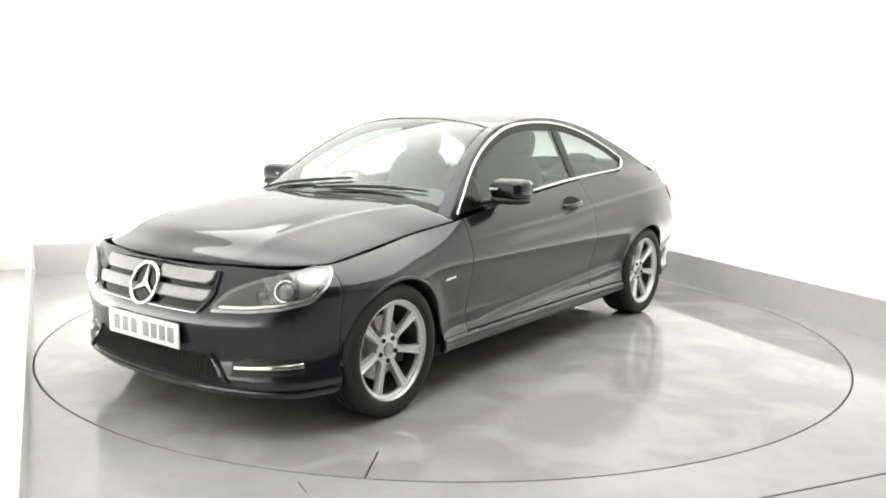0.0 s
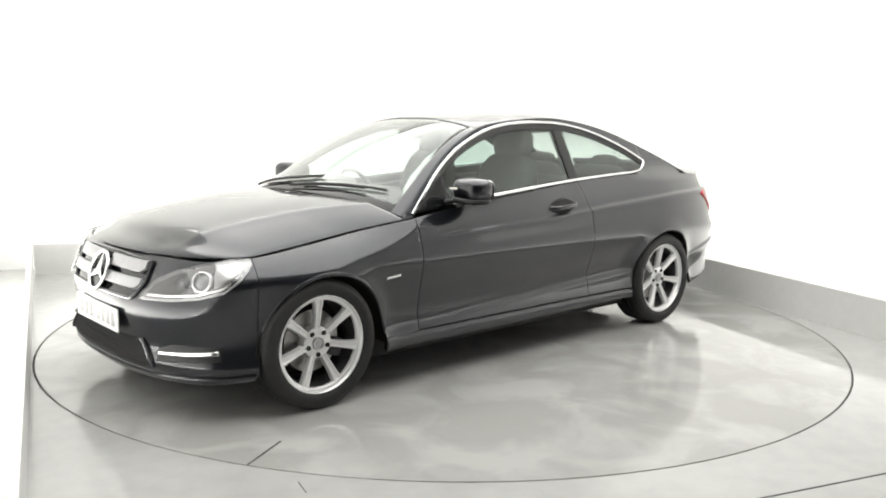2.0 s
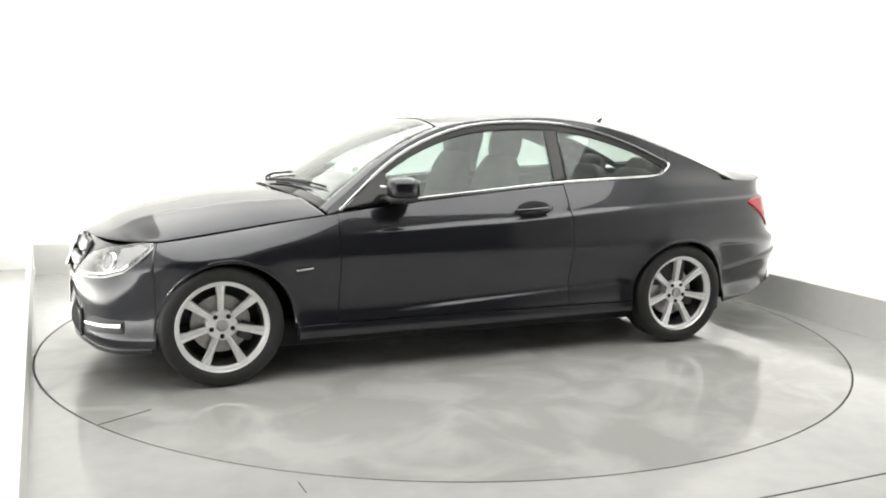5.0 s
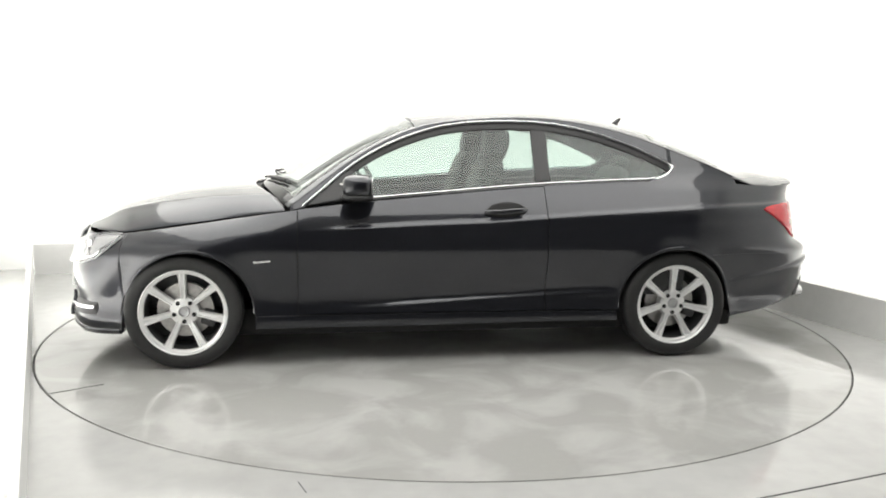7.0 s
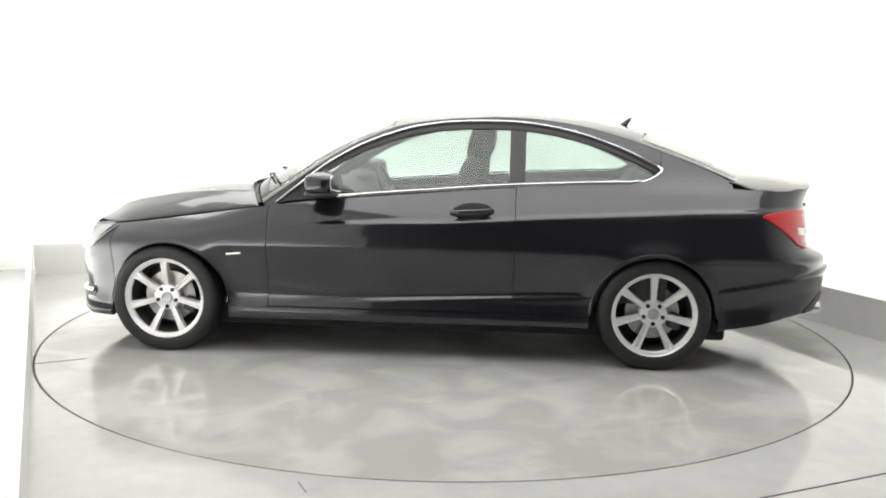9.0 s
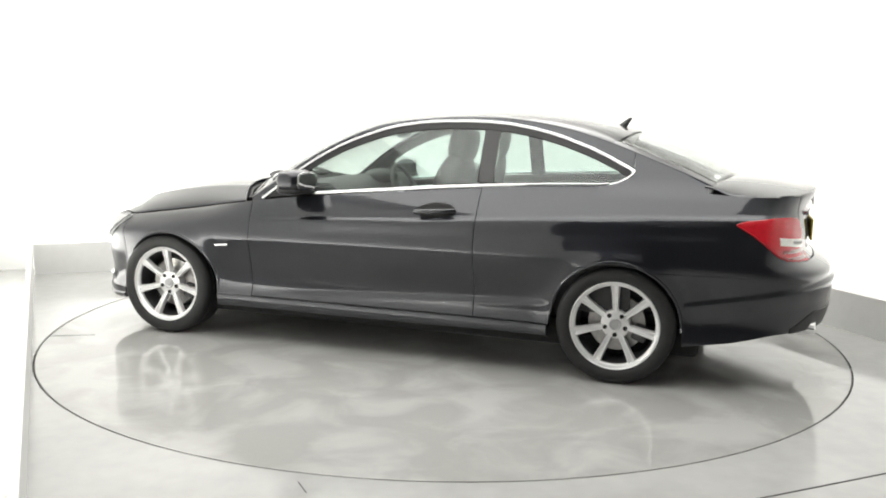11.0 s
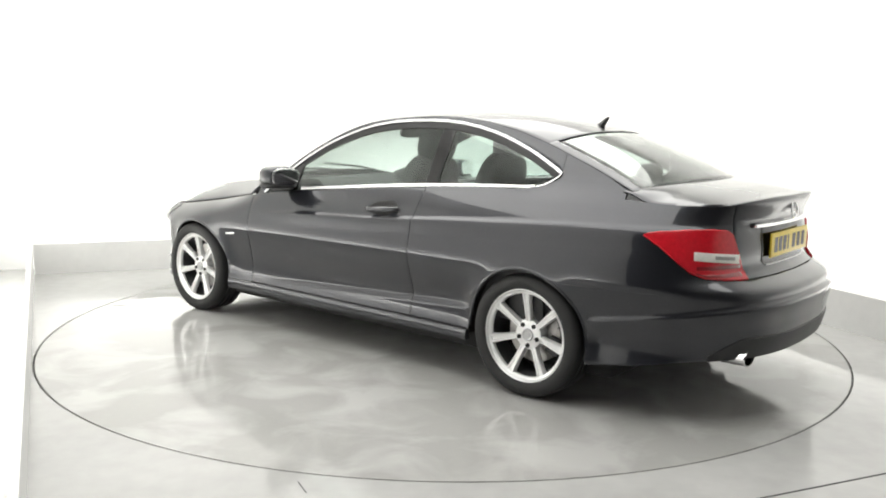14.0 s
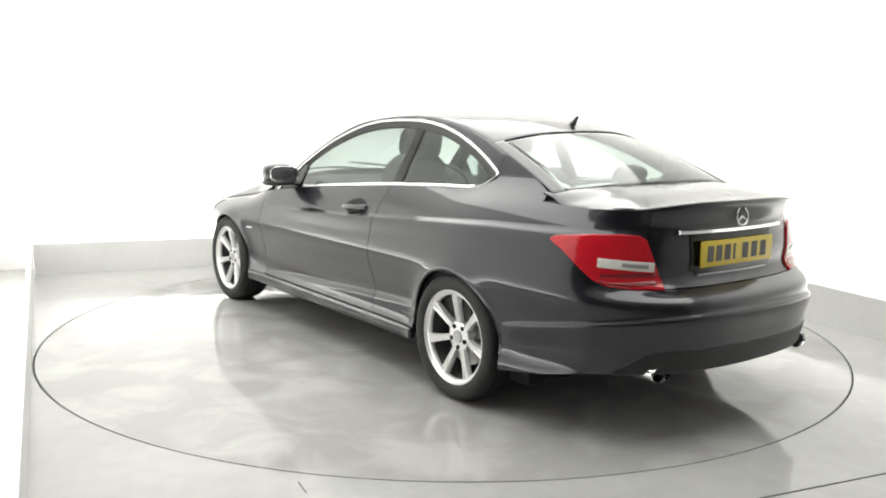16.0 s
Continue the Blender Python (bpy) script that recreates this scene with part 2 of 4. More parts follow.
CREASE_Z = table([2.2, 1.2, 0.8, 0.1, -0.26, -0.8, -1.57, -2.3], [0.70, 0.735, 0.75, 0.785, 0.797, 0.835, 0.880, 0.895])
TOP_Z = spline([-2.44, -2.3, -2.1, -1.8, -1.5, -1.2, -0.81, -0.49, -0.17, 0.15, 0.45, 0.78, 1.1, 1.42, 1.7, 1.85, 2.1],
               [0.995, 0.990, 0.985, 0.998, 1.010, 1.008, 0.992, 0.974, 0.948, 0.921, 0.894, 0.856, 0.806, 0.760, 0.728, 0.722, 0.722])
BOT_Z = table([2.1, 1.9, 1.70, 1.0, 0.1, -0.9, -1.72, -1.95, -2.15, -2.3, -2.44], [0.192, 0.192, 0.200, 0.212, 0.212, 0.222, 0.232, 0.262, 0.30, 0.315, 0.32])
ARCHES = ((1.352, 0.300, 0.345), (-1.378, 0.302, 0.347))


def arch_z(x):
    z = BOT_Z(x)
    for c, h, r in ARCHES:
        d = np.abs(x - c)
        z = np.where(d < r, np.maximum(z, h + np.sqrt(np.maximum(r * r - d * d, 0))), z)
    return z


def skin(s, z):
    """Outer body skin: s runs along the outline (negative on the other side), z is the height."""
    side = np.where(s < 0, -1.0, 1.0)
    a = np.abs(s)
    over = a > S_END
    side, a = np.where(over, -side, side), np.where(over, 2 * S_END - a, a)
    x, y = _ox(a), _oy(a)
    e = 0.004
    dx, dy = _ox(np.clip(a + e, 0, S_END)) - _ox(np.clip(a - e, 0, S_END)), _oy(np.clip(a + e, 0, S_END)) - _oy(np.clip(a - e, 0, S_END))
    ln = np.hypot(dx, dy) + 1e-9
    nx, ny = dy / ln, -dx / ln
    wn, wt = np.where(nx > 0, nx * nx, 0), np.where(nx < 0, nx * nx, 0)
    zc = CREASE_Z(x)
    flat = smooth01((0.80 - x) / 0.6)
    ledge = 0.014 * smooth01((z - zc + 0.011) / 0.022) * flat - 0.014 * smooth01((z - zc + 0.10) / 0.10) * flat
    # fender shoulder rolls in to the bonnet gap
    front = smooth01((x - 0.70) / 0.5) * smooth01((2.02 - x) / 0.25)
    roll = 0.105 * front * np.clip((z - TOP_Z(x) + 0.125) / 0.125, 0, 1.2) ** 2.2
    # wheel arch lips stand out
    lip = 0
    for c, h, r in ARCHES:
        d = np.hypot(x - c, z - h) - r
        lip = lip + 0.014 * np.exp(-(np.maximum(d, 0) / 0.045) ** 1.5) * (z > 0.2)
    # concave light line along the lower door
    zl = 0.335 + 0.05 * (0.6 - x)
    scoop = 0.016 * np.where(z > zl, smooth01(1 - (z - zl) / 0.17), smooth01(1 - (zl - z) / 0.034)) * smooth01((0.7 - x) / 0.6) * smooth01((x + 1.06) / 0.12)
    # low crease over the sill and on the rear bumper
    under = (0.455 - 0.17 * (x + 1.78)) - z
    sill = 0.012 * smooth01((under + 0.012) / 0.024) * smooth01((0.12 - under) / 0.11) * smooth01((-1.70 - x) / 0.1)
    inset = ny * ny * (SIDE_IN(z) + ledge + roll + scoop - lip - sill) + wn * NOSE_IN(z) + wt * (TAIL_IN(z) - sill * 1.5)
    yy = y - ny * inset
    # the haunch leans in to the plane of the side windows at the rear pillar
    lean = smooth01((z - 0.955) / 0.14) * smooth01((-1.12 - x) / 0.25) * smooth01((x + 2.1) / 0.25)
    yy = yy + (side_glass(x, z)[..., 1] - yy) * lean
    return np.stack([x - nx * inset, yy * side, z + 0 * x], -1)


def side_glass(x, z):
    """Tumblehome plane of the side windows."""
    y = 0.762 - 0.50 * (z - 0.865) - 0.05 * (z - 0.865) ** 2 - 0.012 * (x + 0.3) ** 2
    return np.stack([x, y + 0 * x, z + 0 * x], -1)


# cabin: edge line along pillar and roof rail, and centre line
CAB_T = list(range(12))
CAB_EX = spline(CAB_T, [0.83, 0.62, 0.42, 0.18, -0.05, -0.36, -0.68, -0.98, -1.22, -1.43, -1.63, -1.82])
CAB_EZ = spline(CAB_T, [0.862, 1.017, 1.154, 1.273, 1.333, 1.363, 1.363, 1.323, 1.262, 1.190, 1.116, 1.036])
CAB_CX = spline(CAB_T, [1.00, 0.735, 0.470, 0.185, -0.045, -0.37, -0.71, -1.02, -1.29, -1.54, -1.76, -1.94])
CAB_CZ = spline(CAB_T, [0.947, 1.102, 1.237, 1.341, 1.381, 1.403, 1.402, 1.375, 1.326, 1.252, 1.166, 1.066])


def cabin(tau, w):
    """Windscreen, roof and rear window: w runs from -1 to 1 across."""
    q = np.abs(w)
    ex, ez, cx, cz = CAB_EX(tau), CAB_EZ(tau), CAB_CX(tau), CAB_CZ(tau)
    ye = side_glass(ex, ez)[..., 1] + 0.004
    k = 1 - q ** 2
    return np.stack([ex + (cx - ex) * k, ye * w, ez + (cz - ez) * (1 - q ** 2.6)], -1)


def tau_at(x):
    f = np.linspace(0, 11, 400)
    return np.interp(-np.asarray(x), -CAB_EX(f), f)


def rail_z(x):
    return CAB_EZ(tau_at(x))


def edge_top(x):
    return skin(np.array([s_at(v) for v in np.atleast_1d(x)]), TOP_Z(np.atleast_1d(x)))


_hs = np.linspace(s_at(1.66), s_at(0.84), 60)
_hp = skin(_hs, TOP_Z(_ox(_hs)))


BON_CZ = spline([-0.01, 0.0, 0.05, 0.10, 0.14, 0.25, 0.5, 0.75, 1.0], [0.724, 0.735, 0.766, 0.793, 0.814, 0.849, 0.898, 0.931, 0.948])


def bonnet(f, w):
    """f from the leading edge to the windscreen, w across."""
    q = np.abs(w)
    ex, ey, ez = (np.interp(f, np.linspace(0, 1, 60), _hp[:, i]) for i in range(3))
    cx = 1.972 + (1.045 - 1.972) * f
    cz = BON_CZ(f)
    g = (1 - f) * np.sqrt(np.maximum(1 - q * q, 0)) + f * (1 - q ** 2)
    z = ez + (cz - ez) * (1 - q ** 4.0) + 0.011 * np.exp(-np.abs(q - 0.60 - 0.16 * f) / 0.07) * smooth01(f / 0.15)
    lip = (1 - smooth01(f / 0.09)) * (1 - q ** 4)
    return np.stack([ex + (cx - ex) * g + 0.034 * lip, ey * w, z - 0.007 * lip], -1)


_ts = np.linspace(s_at(-1.76), s_tail(0.66), 40)
_tp = skin(_ts, TOP_Z(_ox(_ts)))


def boot(f, w):
    """Boot lid top: f from the rear window to the lip."""
    q = np.abs(w)
    ex, ey, ez = (np.interp(f, np.linspace(0, 1, 40), _tp[:, i]) for i in range(3))
    cx = -1.935 + (-2.348 + 1.935) * f
    cz = np.interp(f, [0, 0.5, 0.85, 1], [1.066, 1.046, 1.025, 1.018])
    g = f * np.sqrt(np.maximum(1 - q * q, 0)) + (1 - f) * (1 - q ** 2)
    rise = 1 - smooth01(f / 0.35)
    ex, ey, ez = ex - 0.04 * rise, ey * (1 - 0.03 * rise), ez + 0.034 * rise
    return np.stack([ex + (cx - ex) * g, ey * w, ez + (cz - ez) * (1 - q ** 3.2) + 0.004 * np.exp(-((f - 1) / 0.12) ** 2) * (1 - q ** 6)], -1)


def steps(a, b, n, edge=0.004):
    """Stations from a to b with a narrow first and last step for a rounded border."""
    e = edge * (1 if b > a else -1)
    return np.concatenate([[a], np.linspace(a + e, b - e, n), [b]])


def patch(fn, us, lo, hi, nv, off=0.0, thick=0.008, round_by=0.0013, mirror=False, flip=1.0, pin=None):
    """A shell on a surface: us are the stations, lo and hi give the second coordinate's limits there."""
    us = np.asarray(us, float)
    lo, hi = np.asarray(lo(us) if callable(lo) else lo + 0 * us), np.asarray(hi(us) if callable(hi) else hi + 0 * us)
    span = np.maximum(np.abs(hi - lo), 1e-4)
    k = np.linspace(0, 1, nv)[None, :]
    ee = np.minimum(0.004 / span, 0.2)[:, None]
    mid = ee + (1 - 2 * ee) * k
    v = np.concatenate([np.zeros_like(ee), mid, np.ones_like(ee)], 1)
    V = lo[:, None] + (hi - lo)[:, None] * v
    if pin:
        # rows below and above a fixed height, so that a jump of the lower border stays below it
        p = np.clip(pin, lo + 0.004, hi - 0.004)[:, None]
        V = np.where(v < 0.4, lo[:, None] + (p - lo[:, None]) * v / 0.4, p + (hi[:, None] - p) * (v - 0.4) / 0.6)
    U = np.repeat(us[:, None], V.shape[1], 1)
    P = fn(U, V)
    e = 1e-3
    N = np.cross(fn(U + e, V) - fn(U - e, V), fn(U, V + e) - fn(U, V - e))
    N = N / (np.linalg.norm(N, axis=-1, keepdims=True) + 1e-12) * flip
    drop = np.zeros(P.shape[:2])
    drop[0], drop[-1], drop[:, 0], drop[:, -1] = round_by, round_by, round_by, round_by
    outer, inner = P + N * (off - drop)[..., None], P + N * (off - thick)
    if mirror:
        outer, inner = outer * [1, -1, 1], inner * [1, -1, 1]
    n, m = P.shape[:2]
    bm = bmesh.new()
    vo = [bm.verts.new(p) for p in outer.reshape(-1, 3)]
    vi = [bm.verts.new(p) for p in inner.reshape(-1, 3)]
    for i in range(n - 1):
        for j in range(m - 1):
            a, b, c, d = i * m + j, (i + 1) * m + j, (i + 1) * m + j + 1, i * m + j + 1
            bm.faces.new((vo[a], vo[b], vo[c], vo[d]))
            bm.faces.new((vi[d], vi[c], vi[b], vi[a]))
    rim = [i * m for i in range(n)] + [(n - 1) * m + j for j in range(1, m)] + [i * m + m - 1 for i in range(n - 2, -1, -1)] + [j for j in range(m - 2, 0, -1)]
    for a, b in zip(rim, rim[1:] + rim[:1]):
        bm.faces.new((vo[a], vi[a], vi[b], vo[b]))
    return bm


def side_flip(fn, u, v):
    """+1 or -1, so that the patch's normals point out of the car."""
    e = 1e-3
    u, v = np.array([[u]], float), np.array([[v]], float)
    N = np.cross(fn(u + e, v) - fn(u - e, v), fn(u, v + e) - fn(u, v - e))[0, 0]
    P = fn(u, v)[0, 0] - np.array([-0.2, 0, 0.55])
    return 1.0 if float(N @ P) > 0 else -1.0


F_SKIN = side_flip(skin, s_at(0.0), 0.5)
F_GLASS = side_flip(side_glass, -0.3, 1.1)
F_CAB = side_flip(cabin, 5.0, 0.1)
F_BON = side_flip(bonnet, 0.5, 0.1)
F_BOOT = side_flip(boot, 0.5, 0.1)

# ---- car: materials ----
M_PAINT = mat("dark_grey_metallic_paint", (0.0195, 0.0210, 0.0268), rough=0.30, metal=0.75, coat=1.0, vary=0.14, scale=260.0, spec=0.1)
M_BLACK = mat("black_plastic", (0.012, 0.012, 0.013), rough=0.45, vary=0.15, scale=60, bump=0.1, bump_scale=500)
M_SHELL = mat("black_inner_shell", (0.006, 0.006, 0.006), rough=0.8)
M_GLOSSBLACK = mat("gloss_black_trim", (0.008, 0.008, 0.009), rough=0.08, vary=0.05, scale=30)
M_CHROME = mat("bright_chrome", (0.86, 0.86, 0.87), rough=0.10, metal=1.0, rvary=0.04, scale=20)
M_SATIN = mat("satin_silver", (0.46, 0.46, 0.47), rough=0.28, metal=0.85, vary=0.05, scale=30)
M_ALLOY = mat("silver_alloy", (0.80, 0.80, 0.80), rough=0.30, metal=0.5, vary=0.05, scale=40)
# Shade behind the spokes put into the colour; also the dark lamp bezel.
M_ALLOYDARK = mat("wheel_shade_and_bezel", (0.07, 0.07, 0.072), rough=0.5, metal=0.5, vary=0.2, scale=25)
M_DISCBRAKE = mat("brake_disc_steel", (0.42, 0.41, 0.40), rough=0.35, metal=0.9, vary=0.15, scale=40)
M_TYRE = mat("tyre_rubber", (0.013, 0.013, 0.0135), rough=0.62, vary=0.15, scale=30, bump=0.25, bump_scale=150)
M_RED = mat("red_lamp_lens", (0.52, 0.008, 0.018), rough=0.12, coat=0.5, vary=0.10, scale=70)
M_REDDARK = mat("deep_red_lamp_lens", (0.22, 0.004, 0.010), rough=0.10, coat=1.0, vary=0.10, scale=70)
M_LAMPCLEAR = mat("clear_lamp_insert", (0.78, 0.77, 0.72), rough=0.16, coat=1.0, vary=0.08, scale=90)
M_LAMPINNER = mat("lamp_reflector", (0.20, 0.20, 0.21), rough=0.25, metal=0.9, vary=0.25, scale=25, rvary=0.1)
M_LENS = mat("projector_lens", (0.30, 0.31, 0.33), rough=0.03, coat=1.0, metal=0.4)
M_PLATEW = mat("white_plate", (0.80, 0.80, 0.79), rough=0.3, vary=0.03, scale=30)
M_PLATEY = mat("yellow_plate", (0.82, 0.62, 0.06), rough=0.3, vary=0.05, scale=30)
M_PLATEBAR = mat("plate_dark_print", (0.05, 0.045, 0.03), rough=0.4)
M_PLATEGREY = mat("plate_grey_print", (0.27, 0.27, 0.26), rough=0.4)
M_SEAT = mat("black_leather", (0.012, 0.012, 0.013), rough=0.5, vary=0.15, scale=12)
M_TRIM = mat("dark_cabin_trim", (0.030, 0.030, 0.031), rough=0.6, vary=0.15, scale=30, bump=0.15, bump_scale=300)
M_ROOFLINING = mat("grey_roof_lining", (0.22, 0.22, 0.215), rough=0.9, vary=0.06, scale=40)
M_GLASS = glass_mat("green_tinted_glass", (0.90, 0.955, 0.925))
M_GLASS_SIDE = glass_mat("side_tinted_glass", (0.66, 0.75, 0.715))
M_LAMPGLASS = glass_mat("lamp_cover_glass", (0.98, 0.98, 0.98))

# ---- car: build ----
car = tagged(new("car"), "dark metallic grey two-door coupe standing on the turntable", "car")


def both(name, make, material, label=""):
    """The same part on the left and the right side."""
    return [part(name, make(m), material, car, label) for m in (False, True)]


def arch_stations(x0, x1, n):
    """Outline stations from x0 back to x1, close together at the ends of the wheel arches."""
    xs = list(np.linspace(x0, x1, n))
    for c, h, r in ARCHES:
        for k in range(41):
            a = math.pi * k / 40
            xs.append(c + r * math.cos(a))
        xs += [c + r + 0.001, c - r - 0.001]
    e = 0.004
    xs = sorted({round(x, 4) for x in xs if x1 + e < x < x0 - e}, reverse=True)
    return np.array([s_at(x) for x in [x0, x0 - e] + xs + [x1 + e, x1]])


def x_of(s):
    a = np.abs(s)
    return _ox(np.where(a > S_END, 2 * S_END - a, a))


def build_body():
    # dark shell behind the panel gaps
    for m in (False, True):
        part("inner_shell", patch(skin, arch_stations(2.088, -2.43, 120), lambda s: arch_z(x_of(s)) + 0.006, lambda s: TOP_Z(x_of(s)) - 0.012, 16, off=-0.012, thick=0.004, round_by=0, mirror=m, flip=F_SKIN), M_SHELL, car)
    s1 = s_at(1.7035)
    part("front_bumper", patch(skin, steps(-s1, s1, 130), lambda s: BOT_Z(x_of(s)), lambda s: TOP_Z(x_of(s)) - 0.003, 34, flip=F_SKIN), M_PAINT, car)
    s5 = s_at(1.715)
    part("front_spoiler", patch(skin, steps(-s5, s5, 90), lambda s: BOT_Z(x_of(s)) - 0.006, lambda s: BOT_Z(x_of(s)) + 0.024, 6, off=0.012, thick=0.04, round_by=0.005, flip=F_SKIN), M_PAINT, car)
    both("front_wing", lambda m: patch(skin, arch_stations(1.7003, 0.782, 40), lambda s: arch_z(x_of(s)), lambda s: TOP_Z(x_of(s)) - 0.003, 44, thick=0.012, round_by=0.0004, mirror=m, flip=F_SKIN, pin=0.66), M_PAINT)
    doors = both("door", lambda m: patch(skin, np.array([s_at(x) for x in steps(0.7785, -0.608, 60)]), 0.287, lambda s: TOP_Z(x_of(s)) - 0.002, 84, round_by=0.0004, mirror=m, flip=F_SKIN), M_PAINT)
    both("side_skirt", lambda m: patch(skin, np.array([s_at(x) for x in steps(1.004, -1.03, 50)]), lambda s: BOT_Z(x_of(s)), lambda s: 0.281 + 0 * s, 10, off=0.006, thick=0.03, round_by=0.006, mirror=m, flip=F_SKIN), M_PAINT)
    s2 = s_tail(0.565)
    xs = np.concatenate([arch_stations(-0.612, -2.0, 60), np.linspace(s_at(-2.0), s2, 24)[1:]])

    def quarter_low(s):
        x = x_of(s)
        return np.where(x < -1.5515, np.maximum(arch_z(x) * (x > -1.56), 0.603), np.where(x > -1.04, 0.287, arch_z(x)))

    low_top = lambda s: TOP_Z(x_of(s)) + 0.002
    tip = lambda s: np.interp(-x_of(s), [1.255, 1.30, 1.345, 1.38, 1.412, 1.418], [1.018, 1.025, 1.038, 1.056, 1.08, 1.096])
    rail = lambda s: np.maximum(rail_z(x_of(s)) + 0.003, low_top(s) + 0.004)

    def quarter(m):
        k = dict(thick=0.012, round_by=0.0, mirror=m, flip=F_SKIN)
        at = lambda a, b, n: np.array([s_at(x) for x in np.linspace(a, b, n)])
        return join_bm(patch(skin, xs, quarter_low, low_top, 76, pin=0.665, **k),
                       patch(skin, at(-1.255, -1.418, 16), low_top, tip, 6, **k),
                       patch(skin, at(-1.418, -1.825, 34), low_top, rail, 22, **k))
    both("rear_quarter", quarter, M_PAINT)
    half = arch_stations(-1.5545, -2.0, 30)
    ss = np.concatenate([half, np.linspace(s_at(-2.0), 2 * S_END - s_at(-2.0), 90)[1:-1], 2 * S_END - half[::-1]])
    part("rear_bumper", patch(skin, ss, lambda s: np.minimum(arch_z(x_of(s)), 0.600), lambda s: 0.6022 + 0.058 * smooth01((-x_of(s) - 2.05) / 0.2), 60, thick=0.012, round_by=0.0006, flip=F_SKIN), M_PAINT, car)
    s4 = s_tail(0.560)
    part("boot_lid", patch(skin, steps(s4, 2 * S_END - s4, 60), 0.664, lambda s: TOP_Z(x_of(s)) + 0.022 * (1 - np.clip(np.abs(s - S_END) / (S_END - s4), 0, 1) ** 3.2), 26, flip=F_SKIN), M_PAINT, car)
    part("boot_top", patch(boot, steps(0.0, 1.0, 30, 0.008), -0.995, 0.995, 50, flip=F_BOOT), M_PAINT, car)
    part("bonnet", patch(bonnet, steps(0.0, 1.0, 60, 0.004), -0.992, 0.992, 80, thick=0.01, flip=F_BON), M_PAINT, car)
    # cabin skin
    part("roof", patch(cabin, steps(3.30, 8.35, 50, 0.02), -1.0, 1.0, 40, thick=0.015, flip=F_CAB), M_PAINT, car)
    part("windscreen", patch(cabin, steps(0.05, 3.26, 30, 0.02), -0.925, 0.925, 30, off=-0.003, thick=0.004, flip=F_CAB), M_GLASS, car, "tinted windscreen")
    part("rear_window", patch(cabin, steps(8.42, 10.93, 26, 0.02), -0.908, 0.908, 30, off=-0.003, thick=0.004, flip=F_CAB), M_GLASS, car, "tinted rear window")
    for sgn in (1, -1):
        part("windscreen_pillar", patch(cabin, steps(0.0, 3.32, 26, 0.02), sgn * 0.922, sgn * 1.0, 5, thick=0.02, flip=F_CAB), M_PAINT, car)
        part("rear_pillar_top", patch(cabin, steps(8.32, 11.0, 26, 0.02), sgn * 0.905, sgn * 1.0, 6, thick=0.02, flip=F_CAB), M_PAINT, car)
    part("rear_window_sill", patch(cabin, steps(10.93, 11.25, 4, 0.01), -1.0, 1.0, 30, off=-0.004, thick=0.02, flip=F_CAB), M_PAINT, car)
    part("windscreen_edge", patch(cabin, steps(0.0, 0.22, 4, 0.01), -0.93, 0.93, 24, off=0.001, thick=0.012, flip=F_CAB), M_GLOSSBLACK, car, "black windscreen border")
    part("cowl", patch(lambda f, w: bonnet(f, w) - np.array([0.03, 0, 0.02]), steps(0.93, 1.0, 6, 0.004), -0.90, 0.90, 40, thick=0.03, flip=F_BON), M_BLACK, car, "black plastic cowl")
    part("underbody", box_bm(-1.80, 1.65, -0.74, 0.74, 0.145, 0.30, 0.03), M_SHELL, car)


def chrome_line():
    """The bright strip that frames the side windows, as points (x, z) from the mirror foot over the roof and back."""
    up = [(0.752, 0.866), (0.690, 0.918), (0.628, 0.968), (0.548, 1.036), (0.468, 1.094), (0.390, 1.143), (0.310, 1.187), (0.232, 1.222), (0.155, 1.252),
          (0.060, 1.284), (-0.036, 1.309), (-0.180, 1.331), (-0.330, 1.341), (-0.460, 1.3435), (-0.590, 1.341)]
    back = [(-0.710, 1.331), (-0.830, 1.312), (-0.925, 1.291), (-1.020, 1.265), (-1.105, 1.236), (-1.190, 1.205), (-1.260, 1.175), (-1.330, 1.142), (-1.385, 1.115), (-1.418, 1.096)]
    low = [(-1.412, 1.080), (-1.380, 1.056), (-1.345, 1.038), (-1.300, 1.025)]
    return up + back, low


